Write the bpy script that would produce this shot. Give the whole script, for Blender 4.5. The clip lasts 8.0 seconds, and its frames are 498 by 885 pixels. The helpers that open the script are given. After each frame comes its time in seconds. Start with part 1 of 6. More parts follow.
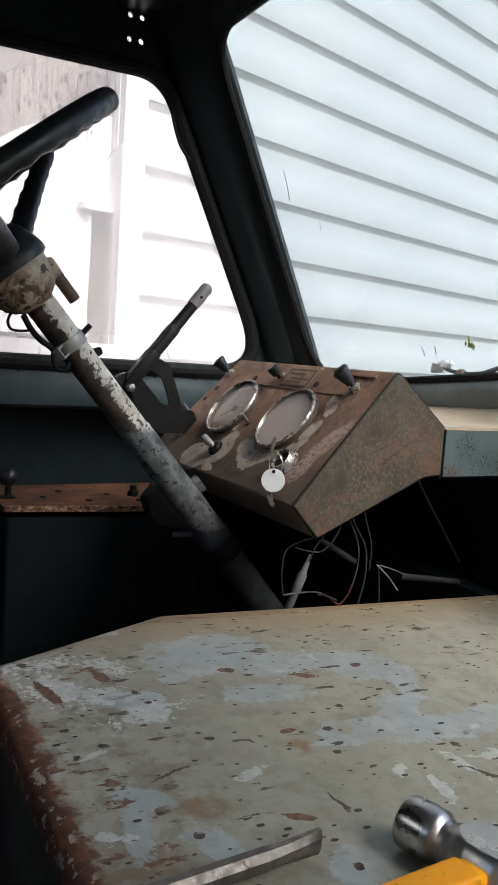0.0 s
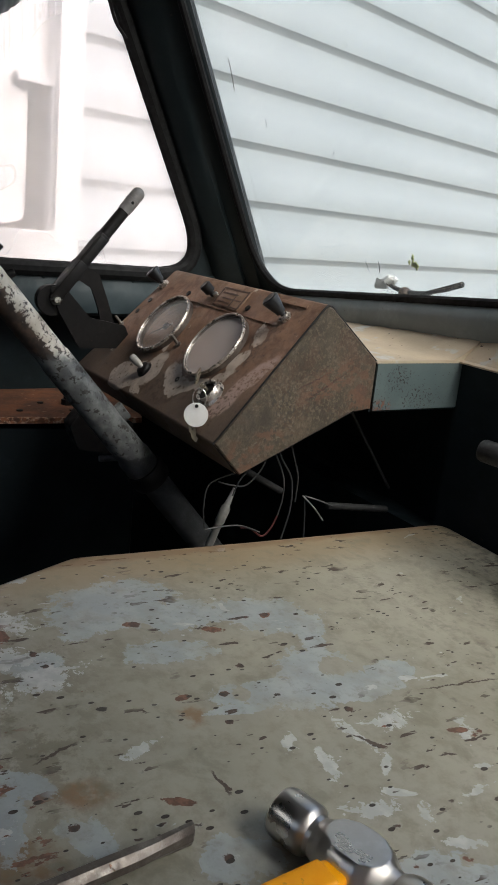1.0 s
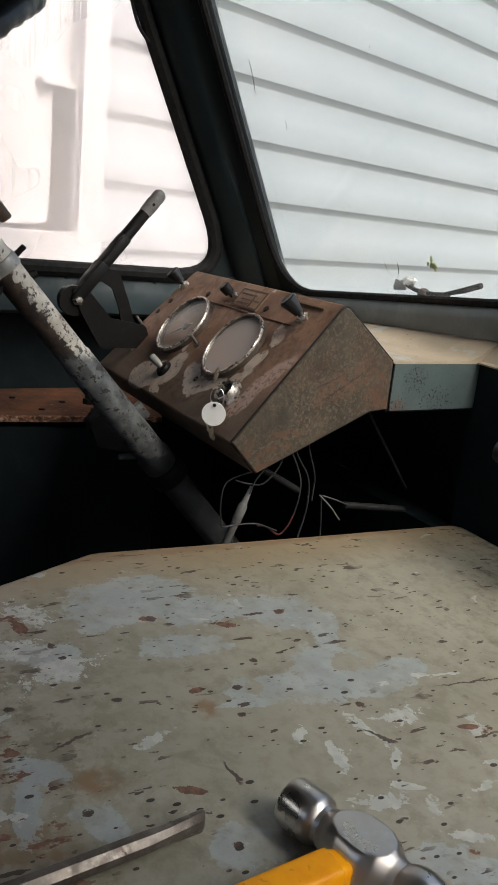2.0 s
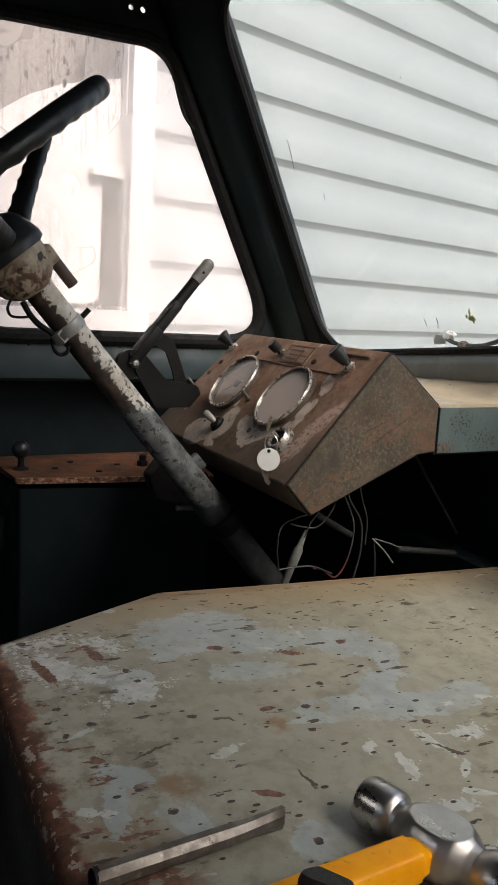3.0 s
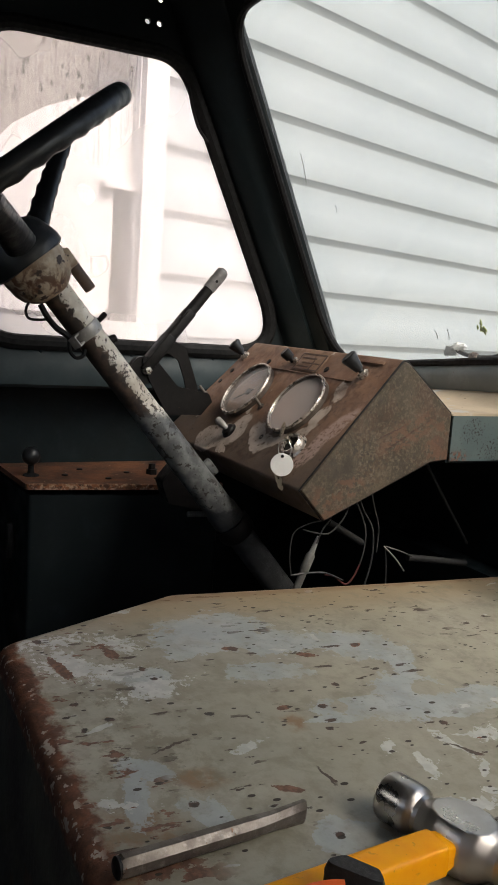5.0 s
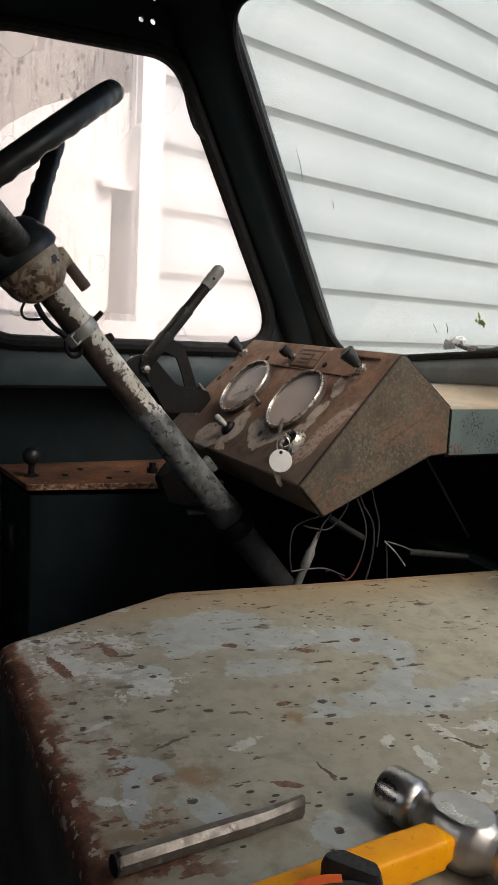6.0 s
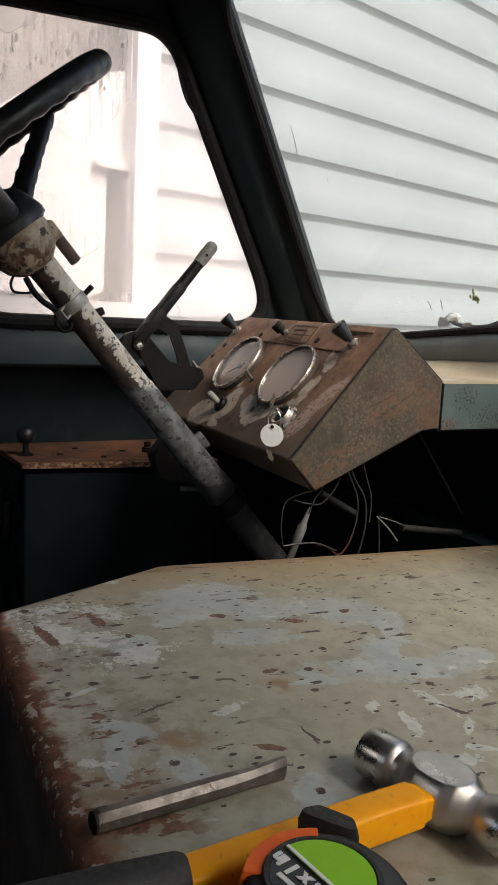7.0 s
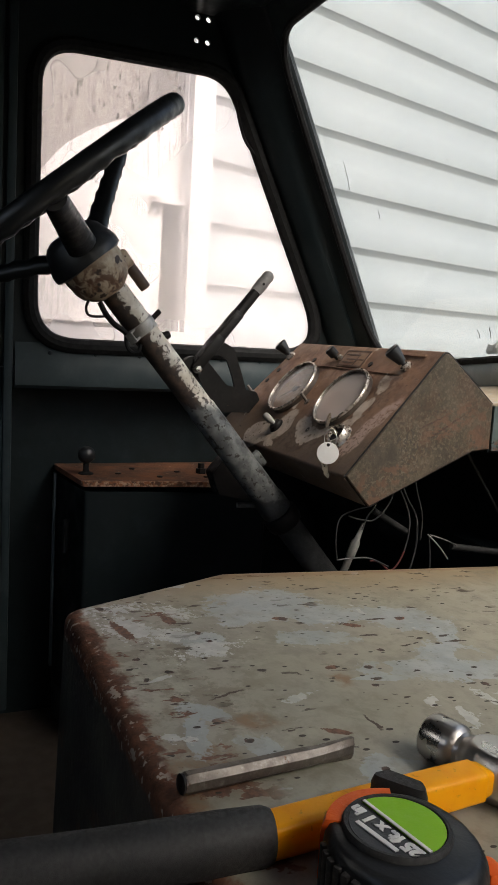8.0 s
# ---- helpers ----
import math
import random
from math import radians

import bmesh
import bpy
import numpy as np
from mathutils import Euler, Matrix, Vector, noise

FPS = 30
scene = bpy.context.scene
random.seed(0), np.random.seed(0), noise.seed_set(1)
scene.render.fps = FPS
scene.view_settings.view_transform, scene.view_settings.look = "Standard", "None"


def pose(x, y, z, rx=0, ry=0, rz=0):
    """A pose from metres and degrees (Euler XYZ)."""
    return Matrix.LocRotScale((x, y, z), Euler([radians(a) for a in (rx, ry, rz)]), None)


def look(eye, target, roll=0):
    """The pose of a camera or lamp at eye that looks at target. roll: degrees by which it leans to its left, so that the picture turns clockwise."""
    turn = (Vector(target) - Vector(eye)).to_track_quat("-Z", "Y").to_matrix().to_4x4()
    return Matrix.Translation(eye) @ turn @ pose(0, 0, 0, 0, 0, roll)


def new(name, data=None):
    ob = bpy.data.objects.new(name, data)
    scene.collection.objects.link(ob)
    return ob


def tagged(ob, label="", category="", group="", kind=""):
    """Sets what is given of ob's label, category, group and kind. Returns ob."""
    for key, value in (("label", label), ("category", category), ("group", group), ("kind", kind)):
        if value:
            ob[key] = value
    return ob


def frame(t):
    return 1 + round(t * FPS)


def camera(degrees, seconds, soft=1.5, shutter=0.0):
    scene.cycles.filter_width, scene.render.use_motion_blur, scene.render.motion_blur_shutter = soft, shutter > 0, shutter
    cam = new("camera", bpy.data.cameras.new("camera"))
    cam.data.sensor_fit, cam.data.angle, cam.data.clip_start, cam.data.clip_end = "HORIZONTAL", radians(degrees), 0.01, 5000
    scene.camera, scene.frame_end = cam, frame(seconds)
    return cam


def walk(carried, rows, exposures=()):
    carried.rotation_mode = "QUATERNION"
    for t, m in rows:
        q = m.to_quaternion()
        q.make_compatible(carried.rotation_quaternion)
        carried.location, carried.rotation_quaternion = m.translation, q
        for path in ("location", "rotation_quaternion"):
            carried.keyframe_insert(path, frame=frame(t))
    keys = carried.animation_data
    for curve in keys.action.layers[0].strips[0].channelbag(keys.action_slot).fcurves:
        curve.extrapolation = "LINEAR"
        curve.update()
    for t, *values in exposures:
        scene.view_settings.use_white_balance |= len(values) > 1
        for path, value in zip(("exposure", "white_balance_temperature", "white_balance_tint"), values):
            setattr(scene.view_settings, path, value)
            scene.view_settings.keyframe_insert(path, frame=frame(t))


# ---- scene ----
cam = camera(34.68, 8.0, 0.75)
PATH = [
    (0, (0.0171, 0.0444, 1.7404), (-1.7255, 1.0010, 1.5208), 3.91),
    (0.5, (0.0030, 0.0829, 1.7714), (-1.6768, 1.1008, 1.3946), 4.97),
    (1, (0.0006, 0.1026, 1.8108), (-1.6334, 1.1288, 1.2845), 5.80),
    (1.5, (0.0032, 0.1062, 1.8156), (-1.6377, 1.1049, 1.2587), 5.68),
    (2, (0.0130, 0.1024, 1.8114), (-1.6494, 1.0808, 1.2831), 5.76),
    (2.2, (0.0230, 0.0932, 1.8049), (-1.6754, 1.0398, 1.3367), 5.03),
    (3.3, (0.0561, 0.0585, 1.7738), (-1.6983, 0.9640, 1.4540), 3.47),
    (3.5, (0.0576, 0.0540, 1.7724), (-1.6908, 0.9734, 1.4597), 4.07),
    (4, (0.0555, 0.0490, 1.7697), (-1.7082, 0.9426, 1.4682), 3.92),
    (4.5, (0.0502, 0.0490, 1.7648), (-1.7145, 0.9428, 1.4694), 4.12),
    (6, (0.0520, 0.0567, 1.7610), (-1.7152, 0.9432, 1.4592), 3.04),
    (6.5, (0.0538, 0.0639, 1.7526), (-1.7215, 0.9327, 1.4472), 2.66),
    (7, (0.0582, 0.0685, 1.7460), (-1.7052, 0.9510, 1.4122), 2.93),
    (7.5, (0.0736, 0.0528, 1.7503), (-1.7120, 0.9078, 1.4663), 3.07),
    (8, (0.0944, 0.0257, 1.7314), (-1.7226, 0.8215, 1.4759), 3.27),
]
EXPOSURES = [(0, 1.51, 6050, 8), (0.5, 1.35, 6050, 7), (1.0, 1.28, 6250, 8), (2.0, 1.25, 6450, 9), (3.3, 1.33, 6650, 10), (8, 1.34, 6680, 10)]
walk(cam, [(t, look(eye, target, roll)) for t, eye, target, roll in PATH], EXPOSURES)

# ---- daylight ----
sky_world = bpy.data.worlds.new("sky")
scene.world = sky_world
sky_world.use_nodes = True
_nt = sky_world.node_tree
_sky = _nt.nodes.new("ShaderNodeTexSky")
_sky.sky_type, _sky.sun_disc = "NISHITA", False
_sky.sun_elevation, _sky.sun_rotation = radians(48), radians(70)
_sky.dust_density, _sky.ozone_density, _sky.air_density = 4.0, 0.6, 1.0
_bg = _nt.nodes["Background"]
_bg.inputs["Strength"].default_value = 0.15
_nt.links.new(_sky.outputs["Color"], _bg.inputs["Color"])

sun = new("sun", bpy.data.lights.new("sun", "SUN"))
sun.data.energy, sun.data.angle, sun.data.color = 1.2, radians(40), (1.0, 0.97, 0.93)
sun.matrix_basis = look((0, 0, 8), (-0.62, -0.22, 7.2))


# ---- materials ----
class Shade:
    """A node material in the making."""

    def __init__(self, name):
        self.mat = bpy.data.materials.new(name)
        self.mat.use_nodes = True
        self.t = self.mat.node_tree
        self.b = self.t.nodes["Principled BSDF"]
        self.geo = self.t.nodes.new("ShaderNodeNewGeometry")
        self.pos = self.geo.outputs["Position"]
        self.split = []

    def link(self, a, b):
        self.t.links.new(a, b)
        return self

    def stretch(self, sx, sy, sz, rz=0, vec=None):
        n = self.t.nodes.new("ShaderNodeMapping")
        n.inputs["Scale"].default_value = (sx, sy, sz)
        n.inputs["Rotation"].default_value = (0, 0, radians(rz))
        self.link(vec or self.pos, n.inputs["Vector"])
        return n.outputs["Vector"]

    def noise(self, scale, detail=4, rough=0.55, vec=None, warp=0.0):
        n = self.t.nodes.new("ShaderNodeTexNoise")
        n.inputs["Scale"].default_value, n.inputs["Detail"].default_value = scale, detail
        n.inputs["Roughness"].default_value, n.inputs["Distortion"].default_value = rough, warp
        self.link(vec or self.pos, n.inputs["Vector"])
        return n.outputs["Fac"]


    def spots(self, scale, small, large, vec=None):
        """Scattered round marks, each of its own size: 1 inside."""
        n = self.t.nodes.new("ShaderNodeTexVoronoi")
        n.inputs["Scale"].default_value = scale
        self.link(vec or self.pos, n.inputs["Vector"])
        size = self.math("POWER", self.axis(0, n.outputs["Color"]), 4.0)
        size = self.math("ADD", self.math("MULTIPLY", size, large - small), small)
        return self.rise(self.math("SUBTRACT", n.outputs["Distance"], size), 0.02, -0.02)

    def wobble(self, scale, amount):
        """The place, pushed about by noise, for ragged outlines."""
        n = self.t.nodes.new("ShaderNodeTexNoise")
        n.inputs["Scale"].default_value, n.inputs["Detail"].default_value, n.inputs["Roughness"].default_value = scale, 6, 0.65
        self.link(self.pos, n.inputs["Vector"])
        a = self.t.nodes.new("ShaderNodeVectorMath")
        a.operation = "SUBTRACT"
        self.link(n.outputs["Color"], a.inputs[0])
        a.inputs[1].default_value = (0.5, 0.5, 0.5)
        b = self.t.nodes.new("ShaderNodeVectorMath")
        b.operation = "SCALE"
        b.inputs["Scale"].default_value = amount
        self.link(a.outputs[0], b.inputs[0])
        c = self.t.nodes.new("ShaderNodeVectorMath")
        self.link(self.pos, c.inputs[0]).link(b.outputs[0], c.inputs[1])
        return c.outputs[0]

    def reach(self, x, y, rx, ry, turn, ax, vec=None):
        """How far out of an ellipse on two axes a place lies: 1 on its edge."""
        n, d = self.t.nodes.new("ShaderNodeMapping"), self.t.nodes.new("ShaderNodeVectorMath")
        n.vector_type, d.operation = "TEXTURE", "LENGTH"
        at, size, spin = [0.0] * 3, [1e6] * 3, [0.0] * 3
        at[ax[0]], at[ax[1]], size[ax[0]], size[ax[1]] = x, y, rx, ry
        spin[3 - ax[0] - ax[1]] = radians(-turn if ax == (0, 2) else turn)
        for key, value in (("Location", at), ("Scale", size), ("Rotation", spin)):
            n.inputs[key].default_value = value
        self.link(vec or self.pos, n.inputs["Vector"]).link(n.outputs["Vector"], d.inputs[0])
        return d.outputs["Value"]

    def patches(self, rows, vec, soft=0.12, ax=(0, 1)):
        """1 inside any of some ellipses (x, y, half length, half width, turn)."""
        out = None
        for row in rows:
            k = self.reach(*row, ax, vec)
            out = k if out is None else self.math("MINIMUM", out, k)
        return self.rise(out, math.sqrt(1 + soft), math.sqrt(max(0.0, 1 - soft)))

    def rise(self, v, a, b, lo=0.0, hi=1.0):
        n = self.t.nodes.new("ShaderNodeMapRange")
        n.interpolation_type = "SMOOTHSTEP"
        for k, x in zip(("From Min", "From Max", "To Min", "To Max"), (a, b, lo, hi)):
            n.inputs[k].default_value = x
        self.link(v, n.inputs["Value"])
        return n.outputs["Result"]

    def math(self, op, a, b):
        n = self.t.nodes.new("ShaderNodeMath")
        n.operation = op
        for s, x in zip(n.inputs, (a, b)):
            if isinstance(x, (int, float)):
                s.default_value = x
            else:
                self.link(x, s)
        return n.outputs[0]

    def axis(self, k, vec=None):
        vec = vec or self.pos
        for known, n in self.split:
            if known == vec:
                return n.outputs[k]
        n = self.t.nodes.new("ShaderNodeSeparateXYZ")
        self.split.append((vec, n))
        self.link(vec, n.inputs[0])
        return n.outputs[k]

    def blob(self, x, y, rx, ry, turn=0.0, soft=0.6, ax=(0, 1), vec=None):
        """1 inside an ellipse on two axes, falling to 0 outside."""
        return self.rise(self.reach(x, y, rx, ry, turn, ax, vec), math.sqrt(1 + soft), math.sqrt(max(0.0, 1 - soft)))

    def mix(self, fac, a, b):
        n = self.t.nodes.new("ShaderNodeMix")
        n.data_type = "RGBA"
        for s, x in ((n.inputs[0], fac), (n.inputs[6], a), (n.inputs[7], b)):
            if isinstance(x, (int, float)):
                s.default_value = x
            elif isinstance(x, tuple):
                s.default_value = (*x, 1)
            else:
                self.link(x, s)
        return n.outputs[2]

    def done(self, color, rough=0.5, metal=0.0, bump=None, depth=0.001, spec=0.5):
        for key, x in (("Base Color", color), ("Roughness", rough), ("Metallic", metal), ("Specular IOR Level", spec)):
            s = self.b.inputs[key]
            if isinstance(x, tuple):
                s.default_value = (*x, 1)
            elif isinstance(x, (int, float)):
                s.default_value = x
            else:
                self.link(x, s)
        if bump is not None:
            n = self.t.nodes.new("ShaderNodeBump")
            n.inputs["Distance"].default_value, n.inputs["Strength"].default_value = depth, 1.0
            self.link(bump, n.inputs["Height"])
            self.link(n.outputs["Normal"], self.b.inputs["Normal"])
        return self.mat


def worn(name, base, dark, light, scale=20, rough=0.55, chip=None, amount=0.62, chip_scale=60, metal=0.0, depth=0.0002):
    """Old paint: broad staining, fine grain, and chips of another colour."""
    s = Shade(name)
    c = s.mix(s.rise(s.noise(scale * 0.35, 5, 0.6), 0.35, 0.68), dark, base)
    c = s.mix(s.rise(s.noise(scale * 2.5, 6, 0.65), 0.5, 0.8, 0, 0.7), c, light)
    fine = s.noise(scale * 14, 3)
    c = s.mix(s.rise(fine, 0.35, 0.75, 0.0, 0.25), c, dark)
    height = fine
    if chip:
        k = s.rise(s.noise(chip_scale, 5, 0.6), amount, amount + 0.025)
        c = s.mix(k, c, chip)
        height = s.math("SUBTRACT", s.math("MULTIPLY", fine, 0.3), k)
    r = s.rise(s.noise(scale * 3, 4), 0.3, 0.7, max(0.05, rough - 0.12), min(1, rough + 0.15))
    return s.done(c, r, metal, height, depth)


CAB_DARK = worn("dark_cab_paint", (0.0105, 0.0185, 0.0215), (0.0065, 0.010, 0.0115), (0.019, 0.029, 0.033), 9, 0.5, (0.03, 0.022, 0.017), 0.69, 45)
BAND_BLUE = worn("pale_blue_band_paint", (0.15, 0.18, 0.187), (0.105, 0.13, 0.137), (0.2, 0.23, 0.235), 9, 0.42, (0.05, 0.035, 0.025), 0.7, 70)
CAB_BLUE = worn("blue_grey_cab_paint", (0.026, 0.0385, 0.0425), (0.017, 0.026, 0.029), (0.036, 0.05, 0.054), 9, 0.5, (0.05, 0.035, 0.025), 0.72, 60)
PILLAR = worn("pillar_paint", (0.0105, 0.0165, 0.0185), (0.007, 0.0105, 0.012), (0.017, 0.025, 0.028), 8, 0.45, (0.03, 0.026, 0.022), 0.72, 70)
PATCH_GREY = worn("grey_window_patch", (0.3, 0.29, 0.275), (0.22, 0.21, 0.2), (0.35, 0.335, 0.32), 5, 0.8)
RUBBER = worn("black_rubber", (0.0055, 0.0055, 0.006), (0.004, 0.004, 0.004), (0.009, 0.009, 0.0095), 40, 0.7)

BLACK_METAL = worn("black_metal", (0.012, 0.0105, 0.010), (0.006, 0.0055, 0.0055), (0.024, 0.019, 0.017), 30, 0.5, (0.09, 0.05, 0.03), 0.7, 90)
PLASTIC = worn("black_plastic", (0.012, 0.013, 0.0145), (0.007, 0.008, 0.009), (0.02, 0.022, 0.024), 25, 0.4)
STEEL = worn("bare_steel", (0.24, 0.215, 0.19), (0.11, 0.09, 0.075), (0.36, 0.335, 0.305), 60, 0.42, (0.16, 0.1, 0.07), 0.66, 220, 0.9, 0.0003)
BRIGHT = worn("bright_steel", (0.76, 0.75, 0.73), (0.6, 0.58, 0.55), (0.84, 0.83, 0.81), 40, 0.3, None, 0.6, 60, 1.0, 0.0001)
CLAMP_GREY = worn("dull_clamp_steel", (0.4, 0.385, 0.36), (0.26, 0.245, 0.225), (0.5, 0.485, 0.46), 60, 0.45, (0.18, 0.13, 0.1), 0.68, 220, 0.4, 0.0001)
CHROME_OLD = worn("pitted_chrome", (0.6, 0.56, 0.51), (0.4, 0.35, 0.3), (0.72, 0.69, 0.65), 60, 0.3, (0.12, 0.075, 0.05), 0.60, 420, 0.85, 0.00008)
GAUGE_WALL = worn("stained_gauge_body", (0.12, 0.095, 0.075), (0.06, 0.045, 0.036), (0.19, 0.155, 0.125), 60, 0.5, (0.05, 0.032, 0.024), 0.62, 200, 0.3)
WIRE_GREY = worn("grey_cable_sheath", (0.03, 0.03, 0.03), (0.015, 0.015, 0.015), (0.06, 0.06, 0.058), 50, 0.5)
ROD_GREY = worn("dull_rod", (0.024, 0.024, 0.024), (0.01, 0.01, 0.01), (0.04, 0.04, 0.04), 50, 0.5)
WIRE_RED = worn("red_cable_sheath", (0.11, 0.02, 0.018), (0.055, 0.012, 0.011), (0.14, 0.034, 0.028), 50, 0.5)
CABLE_WHITE = worn("old_white_sleeve", (0.22, 0.22, 0.205), (0.11, 0.11, 0.1), (0.3, 0.29, 0.275), 50, 0.5)
WHITE_TAG = worn("white_tag", (0.78, 0.77, 0.74), (0.7, 0.69, 0.66), (0.82, 0.81, 0.79), 60, 0.4)
HAMMER_STEEL = worn("brushed_hammer_steel", (0.7, 0.68, 0.65), (0.56, 0.53, 0.49), (0.8, 0.79, 0.77), 14, 0.36, (0.3, 0.22, 0.17), 0.78, 150, 1.0, 0.00002)
BRASS = worn("worn_key_metal", (0.5, 0.44, 0.36), (0.3, 0.26, 0.2), (0.6, 0.55, 0.48), 90, 0.35, None, 0.6, 60, 0.9)
TRIM_WHITE = worn("white_trim", (0.82, 0.81, 0.79), (0.72, 0.71, 0.69), (0.86, 0.85, 0.83), 7, 0.5)
SKY_WHITE = worn("reflected_sky_white", (0.92, 0.915, 0.9), (0.89, 0.885, 0.87), (0.94, 0.935, 0.93), 6, 0.8)
ROOM = worn("beige_room_wall", (0.42, 0.395, 0.36), (0.34, 0.32, 0.29), (0.48, 0.455, 0.42), 5, 0.8)
ORANGE = worn("orange_plastic", (0.88, 0.15, 0.02), (0.8, 0.12, 0.02), (0.9, 0.19, 0.04), 60, 0.4)
GRIP = worn("black_grip_rubber", (0.028, 0.027, 0.026), (0.018, 0.018, 0.017), (0.05, 0.047, 0.044), 120, 0.6)
GREEN = worn("green_label", (0.27, 0.58, 0.02), (0.23, 0.52, 0.02), (0.3, 0.56, 0.06), 40, 0.4)
LABEL_DARK = worn("charcoal_label", (0.035, 0.04, 0.045), (0.028, 0.03, 0.035), (0.05, 0.055, 0.06), 40, 0.4)
FLOOR_BROWN = worn("brown_floor", (0.05, 0.036, 0.024), (0.03, 0.022, 0.015), (0.075, 0.054, 0.036), 12, 0.8, (0.04, 0.03, 0.02), 0.66, 25)
GROUND = worn("gravel_ground", (0.2, 0.19, 0.17), (0.13, 0.12, 0.11), (0.26, 0.25, 0.23), 6, 0.9, None, 0.6, 60, 0.0, 0.004)


def yellow_material():
    s = Shade("yellow_handle")
    c = s.mix(s.rise(s.noise(60, 5), 0.4, 0.7), (0.92, 0.38, 0.003), (0.88, 0.33, 0.003))
    c = s.mix(s.rise(s.noise(190, 5), 0.62, 0.7, 0, 0.5), c, (0.42, 0.2, 0.03))
    return s.done(c, 0.38, 0, s.noise(400, 2), 0.0001)


BLUE_WEAR = [(-0.624, 0.367, 0.0592, 0.0408, 111), (-0.598, 0.322, 0.0276, 0.0194, 159), (-0.587, 0.416, 0.0377, 0.0261, 83), (-0.565, 0.495, 0.0491, 0.0293, 68), (-0.532, 0.379, 0.0362, 0.0178, 75), (-0.52, 0.518, 0.0434, 0.0119, 148), (-0.475, 0.488, 0.0333, 0.0242, 99), (-0.451, 0.437, 0.0588, 0.0163, 81), (-0.437, 0.495, 0.0613, 0.0185, 89), (-0.446, 0.549, 0.0268, 0.0139, 93), (-0.441, 0.394, 0.0274, 0.0062, 80), (-0.549, 0.268, 0.0262, 0.0178, 86), (-0.417, 0.224, 0.0215, 0.0109, 54), (-0.362, 0.248, 0.0196, 0.013, 32), (-0.385, 0.209, 0.0271, 0.0095, 167), (-0.312, 0.321, 0.0237, 0.0167, 76), (-0.264, 0.428, 0.0224, 0.0125, 79), (-0.245, 0.447, 0.0188, 0.01, 79)]
PALE_WEAR = [(-0.37, 0.423, 0.0159, 0.0029, 166), (-0.357, 0.424, 0.0122, 0.0047, 141), (-0.382, 0.463, 0.0226, 0.0046, 12), (-0.315, 0.426, 0.0138, 0.007, 76), (-0.349, 0.463, 0.0115, 0.0032, 139), (-0.299, 0.455, 0.0098, 0.0057, 142), (-0.359, 0.551, 0.0153, 0.0048, 143), (-0.302, 0.505, 0.016, 0.0033, 100), (-0.271, 0.459, 0.0164, 0.0039, 63), (-0.394, 0.41, 0.0093, 0.0049, 142), (-0.39, 0.503, 0.015, 0.0094, 88), (-0.424, 0.308, 0.0157, 0.0042, 107), (-0.529, 0.276, 0.0157, 0.0105, 100), (-0.692, 0.297, 0.0115, 0.006, 76), (-0.321, 0.53, 0.0065, 0.0029, 78)]
PALE_CORNER = [(-0.633, 0.212, 0.0343, 0.0146, 99), (-0.581, 0.214, 0.0347, 0.0198, 26), (-0.617, 0.263, 0.0233, 0.0132, 45), (-0.525, 0.271, 0.0339, 0.0141, 103), (-0.561, 0.251, 0.0208, 0.0157, 91), (-0.383, 0.201, 0.0191, 0.0075, 78)]
SCRATCHES = [(-0.439, 0.253, 0.0173, 0.0016, 110), (-0.374, 0.343, 0.0129, 0.0013, 2), (-0.374, 0.467, 0.0124, 0.0021, 28), (-0.408, 0.6, 0.042, 0.0011, 83), (-0.34, 0.515, 0.0072, 0.0016, 71)]
PITS = [(-0.487, 0.222, 0.004, 0.003, 90), (-0.475, 0.298, 0.004, 0.003, 90), (-0.476, 0.2, 0.003, 0.0025, 90), (-0.515, 0.203, 0.0032, 0.003, 71), (-0.371, 0.243, 0.003, 0.003, 63), (-0.582, 0.369, 0.0045, 0.0042, 75), (-0.562, 0.273, 0.0034, 0.004, 71), (-0.541, 0.277, 0.003, 0.003, 90), (-0.636, 0.199, 0.0044, 0.0046, 104), (-0.462, 0.394, 0.0041, 0.003, 75), (-0.447, 0.434, 0.003, 0.002, 90), (-0.412, 0.478, 0.0041, 0.0034, 75), (-0.43, 0.38, 0.0032, 0.003, 71), (-0.565, 0.494, 0.005, 0.004, 90), (-0.566, 0.466, 0.011, 0.002, 84), (-0.494, 0.426, 0.0041, 0.003, 75), (-0.317, 0.316, 0.0035, 0.0032, 71), (-0.373, 0.344, 0.0092, 0.0015, 12), (-0.366, 0.471, 0.0058, 0.002, 59)]
OLIVE_LEFT = [(-0.458, 0.408, 0.0097, 0.0077, 127), (-0.469, 0.505, 0.0174, 0.0125, 105), (-0.536, 0.43, 0.0186, 0.0146, 95), (-0.452, 0.356, 0.0107, 0.007, 76)]
